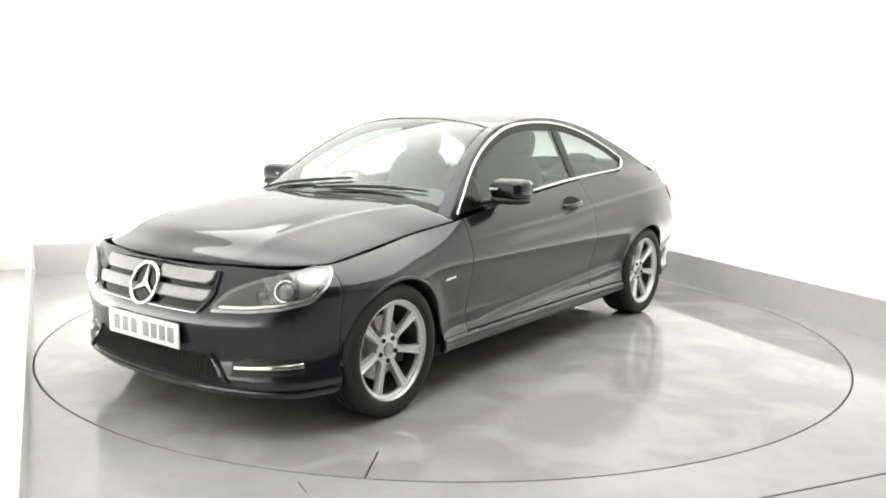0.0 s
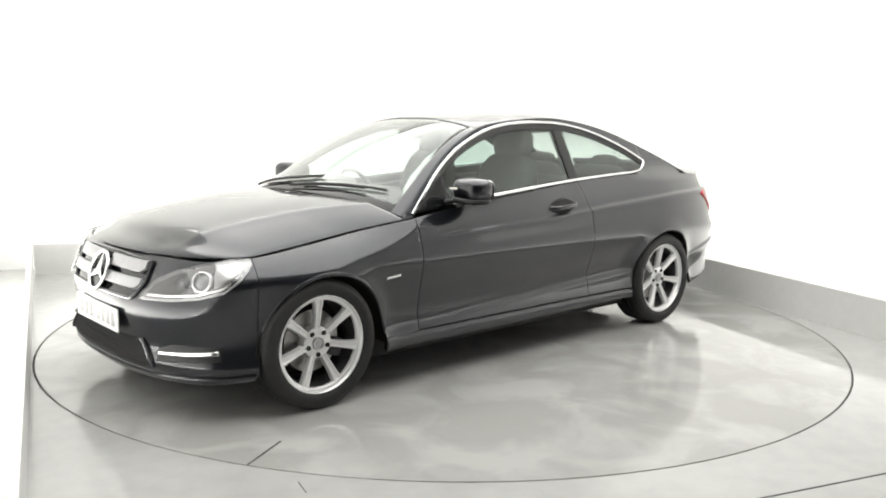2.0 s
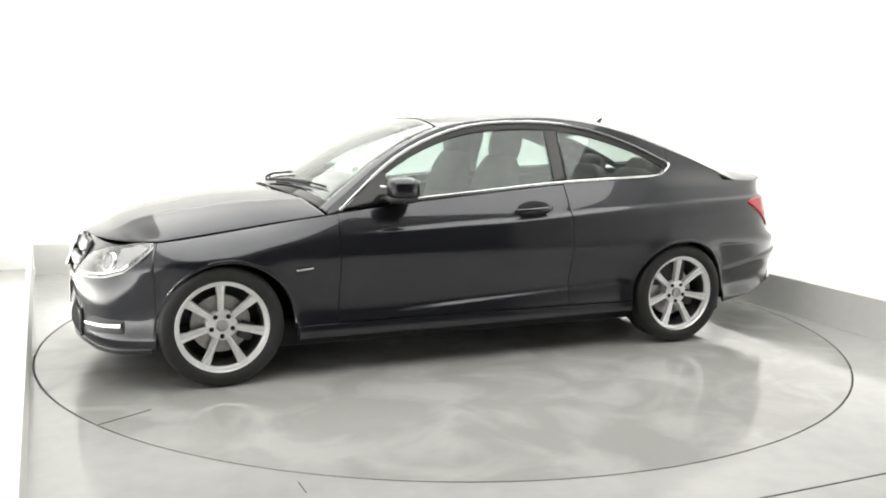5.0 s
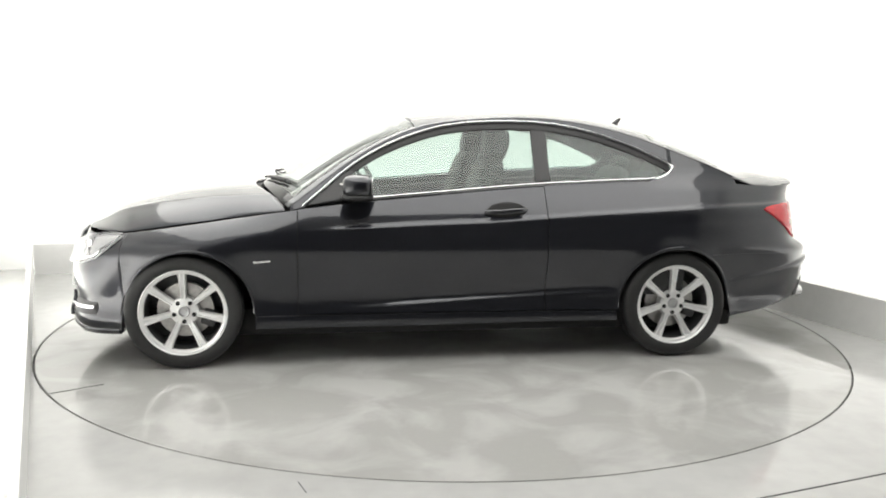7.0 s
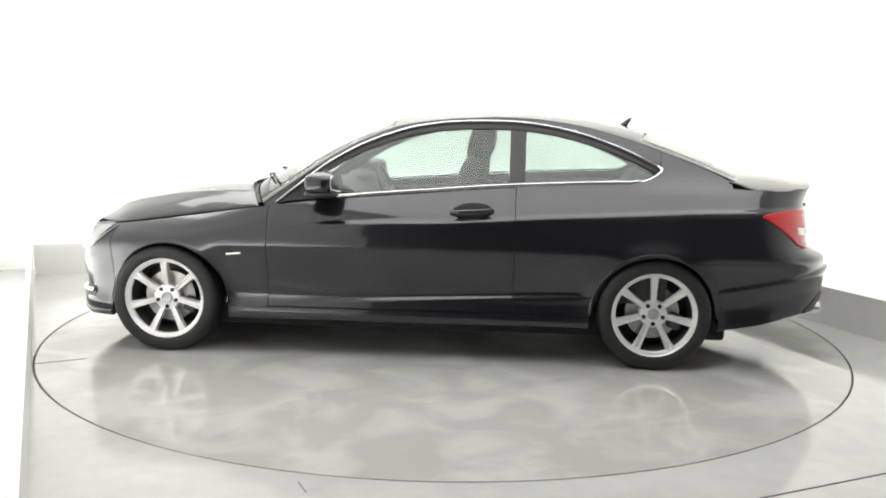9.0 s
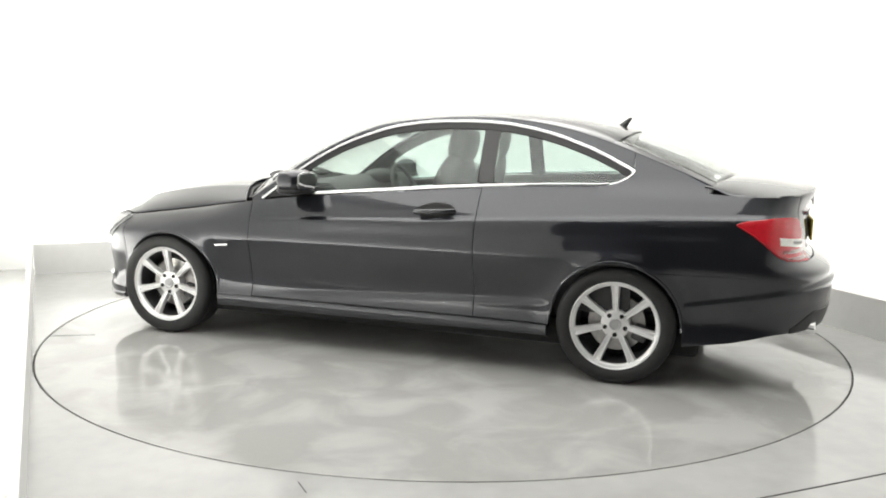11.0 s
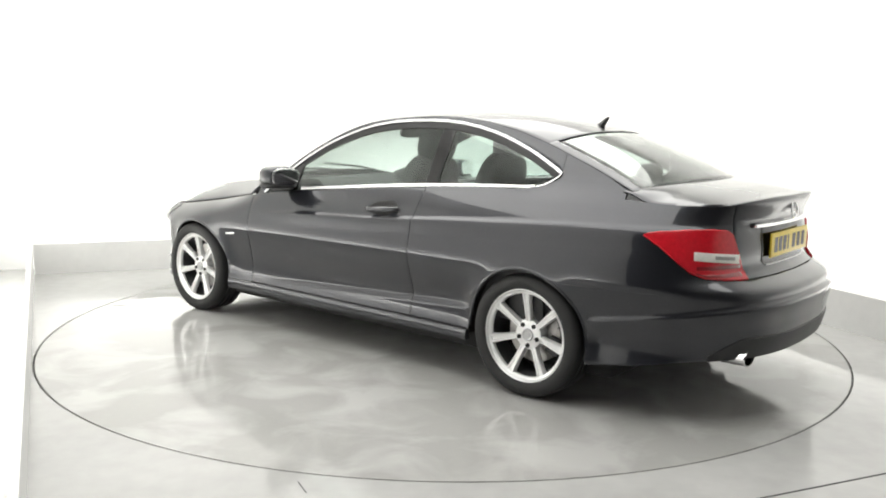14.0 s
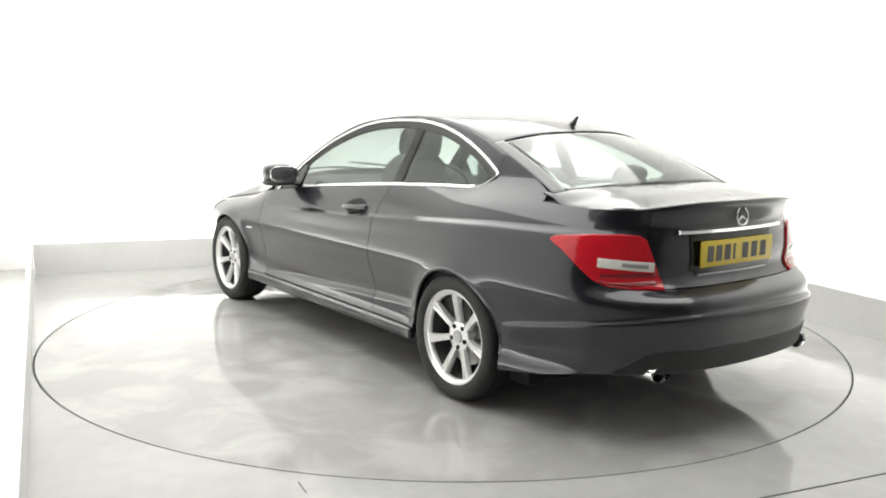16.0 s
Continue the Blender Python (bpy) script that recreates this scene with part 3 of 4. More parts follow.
def build_windows():
    upper, low = chrome_line()
    ux, uz = [p[0] for p in upper][::-1], [p[1] for p in upper][::-1]
    top = table(ux, uz)
    belt = lambda x: np.where(np.asarray(x) < -1.26, np.interp(-np.asarray(x), [1.26, 1.30, 1.345, 1.38, 1.412, 1.418], [1.018, 1.025, 1.038, 1.056, 1.08, 1.096]), TOP_Z(x) + 0.008)
    for m in (False, True):
        k = dict(mirror=m, flip=F_GLASS)
        pm = -1 if m else 1
        # painted roof rail and rear pillar
        part("roof_rail", patch(side_glass, steps(0.82, -1.415, 90), lambda x: np.where(x > 0.74, TOP_Z(x) - 0.01, np.minimum(top(x), rail_z(x) - 0.002)), lambda x: rail_z(x) + 0.003, 5, thick=0.02, **k), M_PAINT, car)
        # glass
        part("door_window", patch(side_glass, steps(0.735, -0.575, 60), belt, top, 14, off=-0.010, thick=0.004, **k), M_GLASS_SIDE, car, "tinted side window")
        part("quarter_window", patch(side_glass, steps(-0.655, -1.412, 40), belt, top, 14, off=-0.010, thick=0.004, **k), M_GLASS_SIDE, car, "tinted rear side window")
        part("window_pillar", patch(side_glass, steps(-0.570, -0.660, 6), belt, top, 12, off=-0.006, thick=0.03, **k), M_GLOSSBLACK, car, "gloss black pillar")
        part("window_seal", patch(side_glass, steps(0.735, -1.40, 80), lambda x: np.maximum(top(x) - 0.042, belt(x)), top, 4, off=-0.004, thick=0.012, **k), M_BLACK, car, "black rubber seal")
        part("mirror_corner", patch(side_glass, steps(0.735, 0.47, 12), belt, lambda x: np.minimum(top(x), 1.06), 8, off=-0.003, thick=0.012, **k), M_GLOSSBLACK, car, "black mirror corner trim")
        # bright strips
        pts = [side_glass(np.array(x), np.array(z)) + np.array([0, 0.003, 0]) for x, z in upper + low]
        part("window_strip", tube_bm([(p[0], p[1] * pm, p[2]) for p in pts], 0.0085, 8, flat=0.6), M_CHROME, car, "bright chrome window strip")
        xs = np.linspace(-1.295, 0.40, 40)
        pts = side_glass(xs, belt(xs) + 0.002) + np.array([0, 0.006, 0])
        part("belt_strip", tube_bm([(p[0], p[1] * pm, p[2]) for p in pts], 0.0095, 8, flat=0.6), M_CHROME, car, "bright chrome belt strip")


build_body()
build_windows()


def sphere_bm(rx, ry, rz, m, power=1.0, n=24):
    """A rounded body; power below 1 makes it boxier."""
    bm = bmesh.new()
    bmesh.ops.create_uvsphere(bm, u_segments=n, v_segments=n // 2 + 2, radius=1)
    for v in bm.verts:
        c = v.co
        v.co = Vector([math.copysign(abs(a) ** power, a) * r for a, r in zip(c, (rx, ry, rz))])
    bm.transform(m)
    return bm


def build_wheel(x, side):
    top = new("wheel")
    top.parent = car
    top["label"] = "silver seven-spoke alloy wheel"
    top.matrix_basis = pose(x, 0.768 * side, 0.309, -90 * side)
    part("tyre", lathe_bm([(0.222, 0.088), (0.230, 0.098), (0.240, 0.106), (0.256, 0.112), (0.275, 0.1125), (0.290, 0.108), (0.301, 0.098), (0.3065, 0.084), (0.3085, 0.062), (0.3085, 0.044), (0.302, 0.042),
                           (0.302, 0.034), (0.3095, 0.032), (0.310, 0.005), (0.303, 0.004), (0.303, -0.004), (0.310, -0.005), (0.3095, -0.032), (0.302, -0.034), (0.302, -0.042), (0.3085, -0.044), (0.306, -0.084),
                           (0.290, -0.108), (0.256, -0.112), (0.225, -0.095)], 96), M_TYRE, top, "black low-profile tyre")
    rim = part("rim", lathe_bm([(0.2325, 0.094), (0.2325, 0.100), (0.2290, 0.1015), (0.2245, 0.097), (0.2215, 0.089), (0.2120, 0.086), (0.2080, 0.082), (0.2060, 0.070), (0.210, 0.060)], 96), M_ALLOY, top)
    # Barrel and caliper take the alloy darkened to stand for shade.
    part("barrel", lathe_bm([(0.2095, 0.068), (0.203, 0.02), (0.197, -0.06), (0.214, -0.095), (0.020, -0.070)], 64), M_ALLOYDARK, top, "wheel barrel with its shade coloured in")
    part("brake_disc", lathe_bm([(0.070, 0.004), (0.148, 0.004), (0.150, 0.0), (0.150, -0.02), (0.070, -0.02)], 64, closed=True), M_DISCBRAKE, top, "steel brake disc")
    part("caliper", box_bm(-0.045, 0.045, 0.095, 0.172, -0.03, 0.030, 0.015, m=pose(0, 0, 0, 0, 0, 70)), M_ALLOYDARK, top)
    part("hub", lathe_bm([(0.0005, 0.062), (0.030, 0.062), (0.033, 0.060), (0.040, 0.059), (0.066, 0.060), (0.074, 0.056), (0.078, 0.045), (0.078, 0.0), (0.03, -0.02)], 48), M_ALLOY, top)
    part("centre_cap", lathe_bm([(0.0005, 0.0690), (0.014, 0.069), (0.016, 0.0668), (0.024, 0.0668), (0.027, 0.069), (0.030, 0.068), (0.0315, 0.060)], 40), M_SATIN, top, "round silver centre cap")
    for k in range(5):
        a = radians(90 + 72 * k)
        part("wheel_bolt", lathe_bm([(0.0005, 0.0600), (0.0070, 0.0600), (0.0075, 0.0645), (0.0115, 0.0645), (0.0120, 0.058)], 12, m=pose(0.055 * math.cos(a), 0.055 * math.sin(a), 0)), M_BLACK, top)
    for k in range(7):
        bm = bmesh.new()
        rows = []
        for r, w, hi, lo in ((0.060, 0.0155, 0.060, 0.020), (0.090, 0.0150, 0.066, 0.034), (0.130, 0.0165, 0.0735, 0.044), (0.170, 0.0190, 0.0800, 0.052), (0.200, 0.0220, 0.0850, 0.056), (0.212, 0.0245, 0.0862, 0.058)):
            rows.append([bm.verts.new(p) for p in ((r, -w * 1.10, lo), (r, -w, hi - 0.005), (r, -w * 0.82, hi), (r, -w * 0.5, hi), (r, -w * 0.3, hi - 0.006), (r, w * 0.3, hi - 0.006), (r, w * 0.5, hi), (r, w * 0.82, hi), (r, w, hi - 0.005), (r, w * 1.10, lo))])
        for p, q in zip(rows, rows[1:]):
            for i in range(10):
                j = (i + 1) % 10
                bm.faces.new((p[i], p[j], q[j], q[i]))
        bm.faces.new(rows[0]), bm.faces.new(rows[-1])
        bm.transform(pose(0, 0, 0, 0, 0, -90 * side + 1.5 + 360 * k / 7 if side > 0 else 90 + 360 * k / 7))
        part("spoke", bm, M_ALLOY, top)
    part("tyre_valve", box_bm(0.188, 0.206, -0.003, 0.003, 0.066, 0.072, 0.001, m=pose(0, 0, 0, 0, 0, 200)), M_BLACK, top)
    return top


def build_wells():
    for c, h, r in ARCHES:
        for m in (1, -1):
            part("wheel_arch_liner", patch(lambda a, y: np.stack([c + (r + 0.012) * np.cos(a), y * m, h - 0.05 + (r + 0.055) * np.sin(a)], -1), np.linspace(0.0, math.pi, 40), 0.50, 0.832, 4, thick=0.004, round_by=0), M_SHELL, car)
            part("inner_well", box_bm(c - r - 0.02, c + r + 0.02, 0.49 * m - 0.012, 0.49 * m + 0.012, 0.16, 0.66), M_SHELL, car)
            xs = [c + (r - 0.003) * math.cos(math.pi * k / 40) for k in range(41)]
            zs = [h + (r - 0.003) * math.sin(math.pi * k / 40) for k in range(41)]
            line = skin(np.array([s_at(x) for x in xs]), np.array(zs))
            part("arch_lip", tube_bm([(p[0], p[1] * m - 0.006 * m, p[2]) for p in line], 0.010, 8), M_PAINT, car)


def on_skin(x0, x1, z0, z1, n, nv, material, name, label="", off=0.003, thick=0.01, parent=None, round_by=0.0015):
    """A shell on both body sides between two places along x."""
    out = []
    for m in (False, True):
        ss = steps(s_at(x0), s_at(x1), n, 0.003)
        q = lambda s: (s - ss[0]) / (ss[-1] - ss[0])
        lo = (lambda s: z0(q(s))) if callable(z0) else z0
        hi = (lambda s: z1(q(s))) if callable(z1) else z1
        out.append(part(name, patch(skin, ss, lo, hi, nv, off=off, thick=thick, round_by=round_by, mirror=m, flip=F_SKIN), material, car if parent is None else parent[m], label))
    return out


def star_bm(r, wire, depth):
    """A ring with three rays, in the yz plane, facing +x."""
    bms = [lathe_bm([(r + wire * math.cos(2 * math.pi * k / 10), wire * math.sin(2 * math.pi * k / 10)) for k in range(10)], 48, closed=True, m=pose(0, 0, 0, 0, 90))]
    for k in range(3):
        bm = bmesh.new()
        w = r * 0.17
        c, tip = bm.verts.new((depth, 0, 0)), bm.verts.new((0.002, 0, r))
        a, b = bm.verts.new((0, -w, w * 0.6)), bm.verts.new((0, w, w * 0.6))
        base = bm.verts.new((-0.003, 0, 0))
        for f in ((c, a, tip), (c, tip, b), (base, tip, a), (base, b, tip), (c, base, a), (c, b, base)):
            bm.faces.new(f)
        bm.transform(pose(0, 0, 0, 120 * k))
        bms.append(bm)
    return join_bm(*bms)


def build_front():
    # grille
    half = 0.415
    us = steps(-half, half, 60)
    lo = lambda s: 0.531 + 0.075 * np.clip((np.abs(s) - 0.345) / 0.07, 0, 1) ** 1.4
    hi = lambda s: 0.707 - 0.012 * (np.abs(s) / half) ** 2
    grille = part("grille", patch(skin, us, lo, hi, 14, off=0.003, flip=F_SKIN), M_GLOSSBLACK, car, "black grille with silver louvres")
    for z0, z1 in ((0.636, 0.688), (0.566, 0.614)):
        for a, b in ((-0.402, -0.06), (0.06, 0.402)):
            part("louvre", patch(skin, steps(a, b, 24), lambda s: z0 + 0.02 * np.clip((np.abs(s) - 0.37) / 0.03, 0, 1), z1, 6, off=0.026, thick=0.018, round_by=0.005, flip=F_SKIN), M_SATIN, grille, "silver louvre")
    rim = [skin(np.array(s), np.array(z)) for s, z in [(s, float(hi(s))) for s in np.linspace(-half, half, 40)] + [(s, float(lo(s))) for s in np.linspace(half, -half, 50)]]
    part("grille_frame", tube_bm([(p[0] + 0.008, p[1], p[2]) for p in rim], 0.008, 8, closed=True), M_PAINT, grille)
    part("grille_edge", tube_bm([(p[0] + 0.012, p[1], p[2] - 0.003) for p in rim[40:]], 0.004, 6), M_CHROME, grille, "thin bright lower edge")
    tilt = pose(2.068, 0, 0.610, 0, -20)
    part("emblem_disc", lathe_bm([(0.0005, 0.0), (0.088, 0.0), (0.090, -0.02)], 40, m=tilt @ pose(0, 0, 0, 0, 90)), M_GLOSSBLACK, grille)
    bm = star_bm(0.092, 0.0085, 0.014)
    bm.transform(tilt @ pose(0.008, 0, 0))
    part("emblem", bm, M_CHROME, grille, "round chrome emblem")
    # lower intake with its net
    lo = lambda s: 0.226 + 0.03 * np.clip((np.abs(s) - 0.44) / 0.06, 0, 1)
    hi = lambda s: 0.345 - 0.075 * np.clip((np.abs(s) - 0.40) / 0.10, 0, 1)
    intake = part("lower_intake", patch(skin, steps(-0.495, 0.495, 50), lo, hi, 10, off=0.003, flip=F_SKIN), M_SHELL, car, "black netted air intake")
    bms = []
    for k in range(-26, 26):
        for d in (1, -1):
            ss = [k * 0.021 + d * 0.055 * (i / 4 - 0.5) for i in range(5)]
            pts = [skin(np.array(s), np.array(0.224 + 0.118 * i / 4)) for i, s in enumerate(ss)]
            pts = [(p[0] + 0.006, p[1], p[2]) for i, (p, s) in enumerate(zip(pts, ss)) if lo(s) < 0.224 + 0.118 * i / 4 + 0.001 < hi(s) + 0.006]
            if len(pts) > 1:
                bms.append(tube_bm(pts, 0.003, 4))
    tagged(part("net", join_bm(*bms), M_BLACK, intake), kind="stuff")
    # side vents with running lamps
    vents = []
    for m in (False, True):
        v = part("side_vent", patch(skin, steps(0.515, 0.85, 24), lambda s: 0.268 + 0.02 * (s - 0.515) / 0.335, lambda s: 0.350 - 0.03 * np.clip((0.60 - s) / 0.085, 0, 1), 10, off=0.003, mirror=m, flip=F_SKIN), M_BLACK, car, "black side vent")
        vents.append(v)
        part("running_lamp", patch(skin, steps(0.535, 0.838, 24), lambda s: 0.296 + 0.018 * (s - 0.535) / 0.3, lambda s: 0.314 + 0.022 * (s - 0.535) / 0.3, 4, off=0.022, thick=0.024, round_by=0.004, mirror=m, flip=F_SKIN), M_CHROME, v, "bright strip lamp")
        pts = [skin(np.array(0.405 + 0.105 * k), np.array(0.350 - 0.115 * k)) for k in np.linspace(0, 1, 7)]
        part("vent_blade", tube_bm([(p[0] + 0.008, p[1] * (-1 if m else 1), p[2]) for p in pts], 0.010, 8), M_PAINT, v)
    # front plate
    plate = part("number_plate", box_bm(2.088, 2.096, -0.26, 0.26, 0.355, 0.466, 0.003), M_PLATEW, car, "white front plate with grey bars")
    for y in (-0.205, -0.145, -0.085, -0.025, 0.065, 0.130, 0.195):
        part("plate_bar", box_bm(2.0962, 2.0972, -y - 0.022, -y + 0.022, 0.377, 0.444), M_PLATEGREY, plate, smooth=False)
    # headlamps
    ll = table([0.425, 0.60, 0.75, 0.87, 0.95, 1.005], [0.534, 0.543, 0.560, 0.592, 0.648, 0.700])
    lh = table([0.425, 0.50, 0.60, 0.75, 0.90, 1.005], [0.560, 0.626, 0.668, 0.702, 0.716, 0.714])
    for m in (False, True):
        k = dict(mirror=m, flip=F_SKIN)
        pm = -1 if m else 1
        lamp = part("headlamp", patch(skin, steps(0.425, 1.005, 50), ll, lh, 16, off=0.002, **k), M_LAMPINNER, car, "clear headlamp with projector lens")
        part("lamp_border", patch(skin, steps(0.425, 1.005, 50), ll, lambda s: ll(s) + 0.010, 3, off=0.008, thick=0.006, **k), M_SATIN, lamp)
        part("lamp_mask", patch(skin, steps(0.44, 0.66, 16), lambda s: ll(s) + 0.02, lambda s: np.maximum(lh(s) - 0.012, ll(s) + 0.024), 6, off=0.006, thick=0.004, **k), M_ALLOYDARK, lamp, "dark lamp bezel")
        part("day_strip", patch(skin, steps(0.46, 0.90, 30), lambda s: ll(s) + 0.016, lambda s: ll(s) + 0.026, 3, off=0.010, thick=0.004, **k), M_CHROME, lamp, "bright strip along the lamp foot")
        part("outer_reflector", patch(skin, steps(0.825, 0.975, 12), lambda s: ll(s) + 0.032, lambda s: np.maximum(lh(s) - 0.010, ll(s) + 0.036), 6, off=0.006, thick=0.004, **k), M_SATIN, lamp, "bright turn lamp reflector")
        for s, z, r in ((0.765, 0.637, 0.048), (0.655, 0.618, 0.026)):
            p = skin(np.array([s, s + 0.01]), np.array([z, z]))
            d = p[1] - p[0]
            yaw = math.degrees(math.atan2(d[1], d[0])) - 90
            mm = Matrix.Translation((p[0][0], p[0][1] * pm, p[0][2])) @ pose(0, 0, 0, 0, 0, yaw * pm) @ pose(0, 0, 0, 0, 72)
            part("projector_ring", lathe_bm([(r * 0.78, 0.004), (r * 0.84, 0.015), (r * 0.98, 0.013), (r * 1.05, 0.0)], 32, m=mm), M_CHROME if r > 0.04 else M_LAMPINNER, lamp)
            part("projector", lathe_bm([(0.0005, 0.016), (r * 0.35, 0.014), (r * 0.62, 0.008), (r * 0.72, 0.0)], 28, m=mm), M_LENS, lamp, "glass projector lens")
        part("lamp_cover", patch(skin, steps(0.425, 1.005, 50), ll, lh, 12, off=0.021, thick=0.003, **k), M_LAMPGLASS, lamp, "clear lamp cover")


def build_rear():
    s0, s1 = s_at(-1.960), s_tail(0.375)
    q = lambda s: (s - s0) / (s1 - s0)
    lo = lambda s: np.interp(q(s), [0, 0.1, 0.2, 0.32, 0.42, 0.6, 0.82], [0.850, 0.812, 0.762, 0.700, 0.676, 0.664, 0.660])
    hi = lambda s: np.interp(q(s), [0, 0.03, 0.1, 0.3, 0.5, 0.64, 0.69, 0.80, 0.82], [0.858, 0.868, 0.876, 0.886, 0.888, 0.884, 0.868, 0.710, 0.672])
    for m in (False, True):
        k = dict(mirror=m, flip=F_SKIN)
        lamp = part("tail_lamp", patch(skin, steps(s0, s0 + 0.82 * (s1 - s0), 60), lo, hi, 16, off=0.010, thick=0.02, round_by=0.005, **k), M_RED, car, "red tail lamp with clear insert")
        part("clear_insert", patch(skin, steps(s0 + 0.34 * (s1 - s0), s0 + 0.75 * (s1 - s0), 24), lambda s: 0.774 - 0.055 * q(s), lambda s: 0.808 - 0.048 * q(s), 6, off=0.0125, thick=0.004, **k), M_LAMPCLEAR, lamp, "clear white insert")
        part("bulb_mark", patch(skin, steps(s0 + 0.50 * (s1 - s0), s0 + 0.70 * (s1 - s0), 12), lambda s: 0.786 - 0.055 * q(s), lambda s: 0.797 - 0.048 * q(s), 3, off=0.0138, thick=0.003, **k), M_PLATEGREY, lamp)
        for z0 in (0.672, 0.712):
            part("lamp_band", patch(skin, steps(s0 + 0.36 * (s1 - s0), s0 + 0.765 * (s1 - s0), 20), lambda s: np.maximum(z0 + 0 * s, lo(s) + 0.006), lambda s: np.maximum(z0 + 0.018, lo(s) + 0.012), 4, off=0.0122, thick=0.004, **k), M_REDDARK, lamp, "deep red lamp band")
    wrap = lambda y: (s_tail(y), 2 * S_END - s_tail(y))
    a, b = wrap(0.325)
    recess = part("plate_recess", patch(skin, steps(a, b, 30), lambda s: 0.700 + 0.03 * np.clip((np.abs(s - S_END) - 0.28) / 0.05, 0, 1), 0.884, 10, off=0.002, flip=F_SKIN), M_GLOSSBLACK, car, "dark recess round the rear plate")
    a, b = wrap(0.405)
    part("boot_strip", patch(skin, steps(a, b, 30), 0.882, 0.905, 5, off=0.020, thick=0.022, round_by=0.006, flip=F_SKIN), M_CHROME, car, "bright chrome boot strip")
    a, b = wrap(0.27)
    part("recess_edge", patch(skin, steps(a, b, 30), 0.700, 0.708, 3, off=0.006, thick=0.008, flip=F_SKIN), M_SATIN, car)
    plate = part("number_plate", box_bm(-2.338, -2.328, -0.26, 0.26, 0.738, 0.852, 0.003), M_PLATEY, car, "yellow rear plate with dark bars")
    for y in (-0.200, -0.140, -0.080, -0.030, 0.050, 0.118, 0.186):
        part("plate_bar", box_bm(-2.3392, -2.3382, -y - (0.022 if y != -0.030 else 0.008), -y + (0.022 if y != -0.030 else 0.008), 0.760, 0.830), M_PLATEBAR, plate, smooth=False)
    bm = star_bm(0.040, 0.0040, 0.006)
    bm.transform(pose(-2.346, 0, 0.950, 0, 0, 180) @ pose(0, 0, 0, 0, -6))
    part("boot_emblem", bm, M_CHROME, car, "small round chrome emblem")
    # lower apron and tail pipes
    a, b = wrap(0.70)
    part("rear_apron", patch(skin, steps(a, b, 60), lambda s: BOT_Z(x_of(s)) - 0.004, lambda s: 0.415 - 0.085 * smooth01((np.abs(s - S_END) - 0.56) / 0.22), 10, off=0.006, thick=0.02, round_by=0.004, flip=F_SKIN), M_BLACK, car, "black lower apron")
    for m in (1, -1):
        prof = [(0.030, 0.02), (0.033, 0.095), (0.0350, 0.10), (0.038, 0.095), (0.038, -0.10)]
        bm = lathe_bm(prof, 32)
        for v in bm.verts:
            v.co.y *= 1.75
        bm.transform(pose(-2.262, 0.51 * m, 0.316, 0, -90))
        pipe = part("tail_pipe", bm, M_CHROME, car, "oval chrome tail pipe")
        bm = lathe_bm([(0.0005, 0.0), (0.027, 0.0), (0.027, 0.004)], 24)
        for v in bm.verts:
            v.co.y *= 1.75
        bm.transform(pose(-2.292, 0.51 * m, 0.316, 0, -90))
        part("pipe_hole", bm, M_SHELL, pipe)


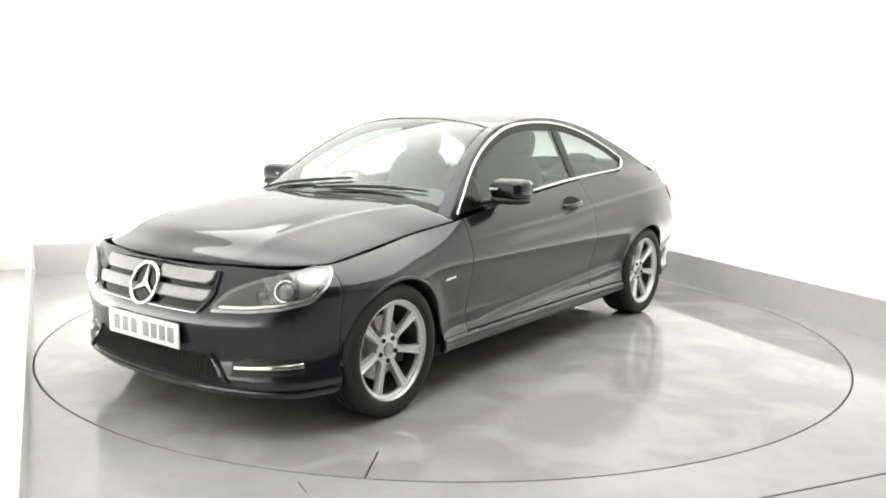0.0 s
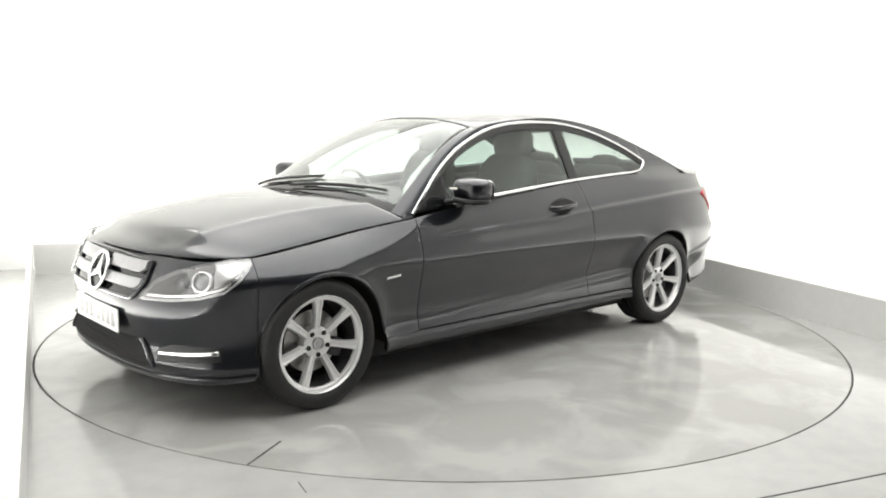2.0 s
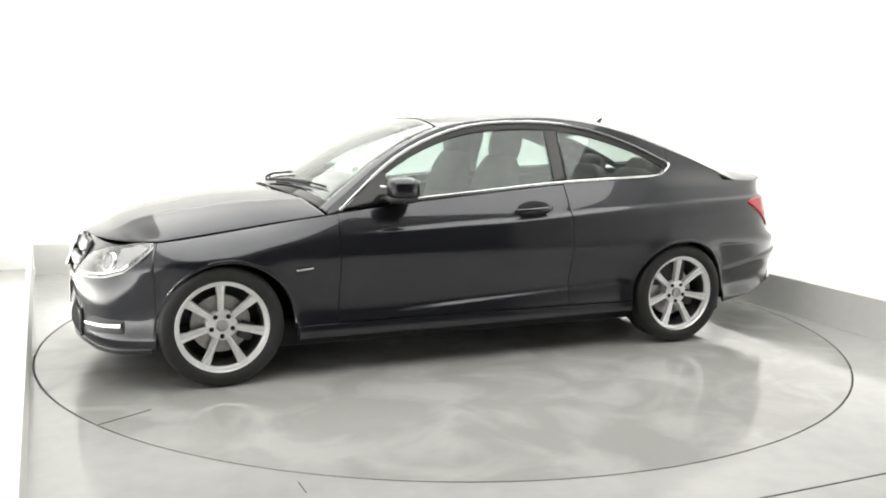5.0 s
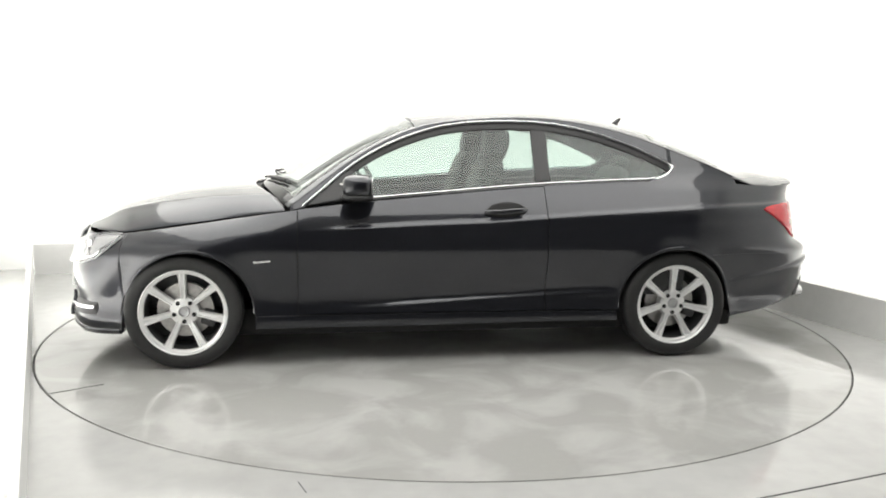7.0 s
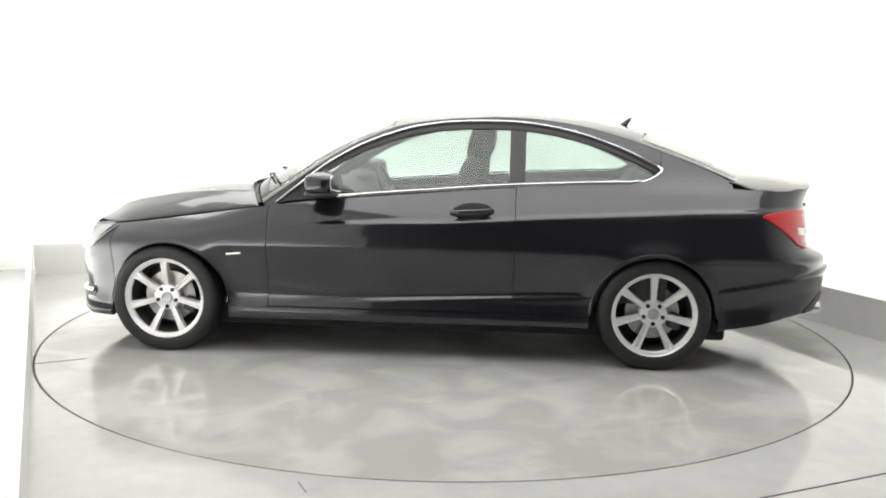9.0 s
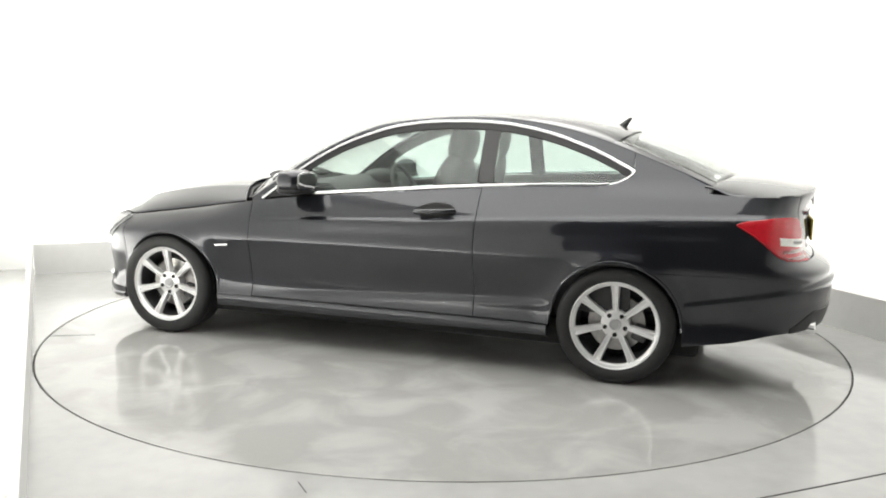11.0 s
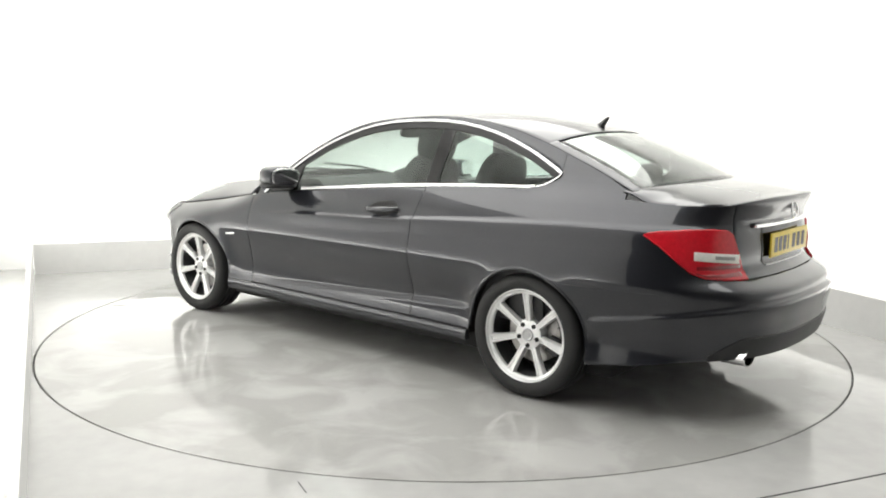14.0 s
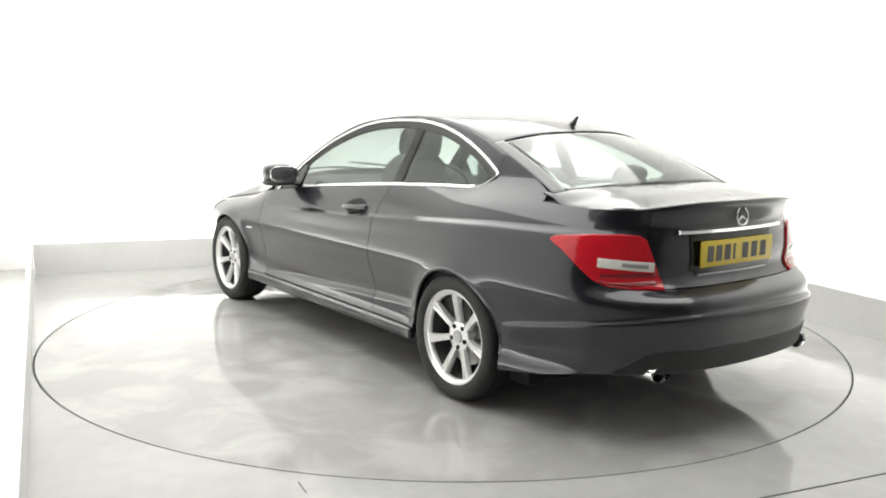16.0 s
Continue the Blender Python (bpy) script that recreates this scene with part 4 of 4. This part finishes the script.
def build_side_details():
    # door handles
    bowls = on_skin(-0.262, -0.480, lambda q: 0.846 + 0.012 * q - 0.036 * np.sqrt(np.maximum(1 - (2 * q - 1) ** 2, 0)) - 0.001, lambda q: 0.846 + 0.012 * q + 0.042 * np.sqrt(np.maximum(1 - (2 * q - 1) ** 2, 0)) + 0.001, 20, 6, M_SHELL, "handle_bowl", "dark door handle recess", off=0.0025, thick=0.004)
    for bowl, m in zip(bowls, (1, -1)):
        xs = np.linspace(-0.252, -0.488, 13)
        p = skin(np.array([s_at(x) for x in xs]), np.linspace(0.842, 0.856, 13))
        lift = [0.004, 0.016, 0.026, 0.030, 0.032, 0.033, 0.033, 0.033, 0.032, 0.030, 0.027, 0.020, 0.006]
        part("door_handle", tube_bm([(a[0], (a[1] + l) * m, a[2]) for a, l in zip(p, lift)], 0.013, 8, flat=0.75), M_PAINT, bowl, "body-coloured pull handle")
    on_skin(1.012, 0.925, lambda q: 0.574 + 0.008 * q, lambda q: 0.586 + 0.008 * q, 10, 3, M_CHROME, "wing_badge", "small bright wing badge", off=0.006, thick=0.006)
    # mirrors
    for m in (1, -1):
        body = part("door_mirror", sphere_bm(0.082, 0.108, 0.062, pose(0.455, 0.884 * m, 0.990, 0, 0, -10 * m), 0.62, 28), M_PAINT, car, "body-coloured door mirror")
        part("mirror_glass", sphere_bm(0.004, 0.092, 0.050, pose(0.374, 0.890 * m, 0.990, 0, 0, -10 * m), 0.6), M_CHROME, body, "mirror glass")
        part("mirror_base", sphere_bm(0.085, 0.108, 0.022, pose(0.458, 0.882 * m, 0.934, 0, 0, -10 * m), 0.7), M_BLACK, body, "black mirror underside")
        part("mirror_foot", tube_bm([(0.50, 0.735 * m, 0.915), (0.495, 0.78 * m, 0.925), (0.47, 0.84 * m, 0.935)], 0.028, 10, flat=0.6), M_BLACK, body)
        part("turn_signal", tube_bm([(0.548 - 0.02 * k * k, (0.80 + 0.045 * k) * m, 0.995) for k in (0.2, 0.7, 1.2, 1.7, 2.2, 2.7)], 0.006, 6), M_LAMPCLEAR, body)
    # aerial
    bm = bmesh.new()
    rows = []
    for z, x0, x1, w in ((0.0, 0.045, -0.055, 0.020), (0.012, 0.025, -0.050, 0.014), (0.020, -0.005, -0.045, 0.009), (0.055, -0.036, -0.056, 0.005), (0.064, -0.046, -0.058, 0.003)):
        rows.append([bm.verts.new((x0, 0, z)), bm.verts.new(((x0 + x1) / 2, w, z)), bm.verts.new((x1, 0, z)), bm.verts.new(((x0 + x1) / 2, -w, z))])
    for p, q in zip(rows, rows[1:]):
        for i in range(4):
            bm.faces.new((p[i], p[(i + 1) % 4], q[(i + 1) % 4], q[i]))
    bm.faces.new(rows[0]), bm.faces.new(rows[-1])
    bm.transform(pose(-1.235, 0, 1.314, 0, -12) @ Matrix.Scale(1.25, 4))
    part("roof_aerial", bm, M_BLACK, car, "short black roof aerial")
    # wipers
    for w0, w1, t0, t1 in ((-0.70, 0.02, 0.08, 0.36), (-0.05, 0.66, 0.08, 0.34)):
        pts = [cabin(np.array(t0 + (t1 - t0) * k), np.array(w0 + (w1 - w0) * k)) + np.array([0.012, 0, 0.016]) for k in np.linspace(0, 1, 10)]
        arm = part("wiper", tube_bm(pts, 0.008, 6), M_BLACK, car, "black wiper arm")
        pts = [cabin(np.array(t0 + 0.1 + (t1 - t0) * k), np.array(w0 + 0.12 + (w1 - w0) * k)) + np.array([0.006, 0, 0.010]) for k in np.linspace(0, 1.05, 10)]
        part("wiper_blade", tube_bm(pts, 0.007, 6), M_BLACK, arm)


def build_cabin():
    part("cabin_floor", box_bm(-1.75, 1.0, -0.70, 0.70, 0.24, 0.36, 0.02), M_TRIM, car)
    part("engine_cover", box_bm(0.98, 1.75, -0.55, 0.55, 0.24, 0.66, 0.04), M_SHELL, car)
    part("boot_floor", box_bm(-2.1, -1.55, -0.55, 0.55, 0.26, 0.62, 0.04), M_SHELL, car)
    part("roof_lining", patch(cabin, steps(3.4, 8.3, 20, 0.02), -0.95, 0.95, 16, off=-0.028, thick=0.006, flip=F_CAB), M_ROOFLINING, car, "grey roof lining")
    part("rear_shelf", box_bm(-1.80, -1.28, -0.62, 0.62, 0.905, 0.955, 0.02), M_TRIM, car)
    for m in (False, True):
        part("door_lining", patch(skin, np.array([s_at(x) for x in np.linspace(0.77, -1.45, 30)]), 0.36, lambda s: TOP_Z(x_of(s)) - 0.012, 8, off=-0.06, thick=0.02, mirror=m, flip=F_SKIN), M_TRIM, car, "dark door lining")
    dash = part("dashboard", patch(lambda f, w: np.stack([0.84 - 0.48 * f - 0.12 * w * w, 0.63 * w, 0.868 + 0.045 * np.sin(f * 2.4) - 0.22 * np.maximum(f - 0.75, 0) ** 1.0 * 3], -1), np.linspace(0, 1, 16), -1.0, 1.0, 20, thick=0.05), M_TRIM, car, "dark dashboard")
    part("instrument_hood", sphere_bm(0.10, 0.17, 0.055, pose(0.46, -0.36, 0.945), 0.8), M_TRIM, dash)
    part("centre_console", box_bm(-0.30, 0.50, -0.11, 0.11, 0.34, 0.62, 0.03), M_TRIM, car)
    bm = lathe_bm([(0.178 + 0.014 * math.cos(a), 0.014 * math.sin(a)) for a in [2 * math.pi * k / 10 for k in range(10)]], 40, closed=True)
    bm.transform(pose(0.27, -0.36, 0.860, 0, -66))
    wheel = part("steering_wheel", bm, M_SEAT, car, "black leather steering wheel")
    part("wheel_boss", sphere_bm(0.03, 0.075, 0.065, pose(0.285, -0.36, 0.855, 0, 24), 0.8), M_TRIM, wheel)
    for a in (0, 180, 270):
        part("wheel_arm", box_bm(-0.012, 0.012, 0.05, 0.175, -0.018, 0.018, 0.006, m=pose(0.275, -0.36, 0.86, 0, 24) @ pose(0, 0, 0, a)), M_SATIN, wheel)
    part("inner_mirror", sphere_bm(0.018, 0.115, 0.035, pose(0.14, 0.0, 1.262, 0, -12), 0.6), M_BLACK, car, "black inner mirror")
    part("rain_sensor", box_bm(0.17, 0.235, -0.05, 0.05, 1.280, 1.305, 0.008), M_BLACK, car)
    part("mirror_mount", tube_bm([(0.15, 0, 1.26), (0.20, 0, 1.285), (0.20, 0, 1.300)], 0.012, 8), M_BLACK, car)
    for y in (0.37, -0.37):
        seat = part("front_seat", sphere_bm(0.27, 0.25, 0.11, pose(0.0, y, 0.51, 0, -8), 0.6, 28), M_SEAT, car, "black leather front seat")
        part("backrest", sphere_bm(0.085, 0.235, 0.33, pose(-0.29, y, 0.83, 0, -16), 0.62, 28), M_SEAT, seat)
        part("head_restraint", sphere_bm(0.075, 0.135, 0.105, pose(-0.392, y, 1.205, 0, -12), 0.68, 24), M_SEAT, seat)
        for d in (-0.055, 0.055):
            part("restraint_post", tube_bm([(-0.36, y + d, 1.06), (-0.39, y + d, 1.16)], 0.006, 6), M_SATIN, seat)
    bench = part("rear_bench", sphere_bm(0.24, 0.58, 0.10, pose(-1.05, 0, 0.52), 0.5, 28), M_SEAT, car, "black leather rear bench")
    for y in (0.30, -0.30):
        part("bench_back", sphere_bm(0.075, 0.27, 0.30, pose(-1.31, y, 0.77, 0, -22), 0.6, 28), M_SEAT, bench)
        part("head_restraint", sphere_bm(0.045, 0.120, 0.060, pose(-1.43, y, 1.06, 0, -18), 0.68, 24), M_SEAT, bench)


build_wells()
for wx in (1.383, -1.383):
    for wy in (1, -1):
        build_wheel(wx, wy)
build_front()
build_rear()
build_side_details()
build_cabin()


# ---- what moves ----
def motions():
    walk(turntable, [(t, pose(0, 0, 0, 0, 0, a)) for t, a in TURN])
    walk(car, [(t, pose(0, 0, 0, 0, 0, a) @ pose(CAR_OFF[0], CAR_OFF[1], 0)) for t, a in TURN])


motions()
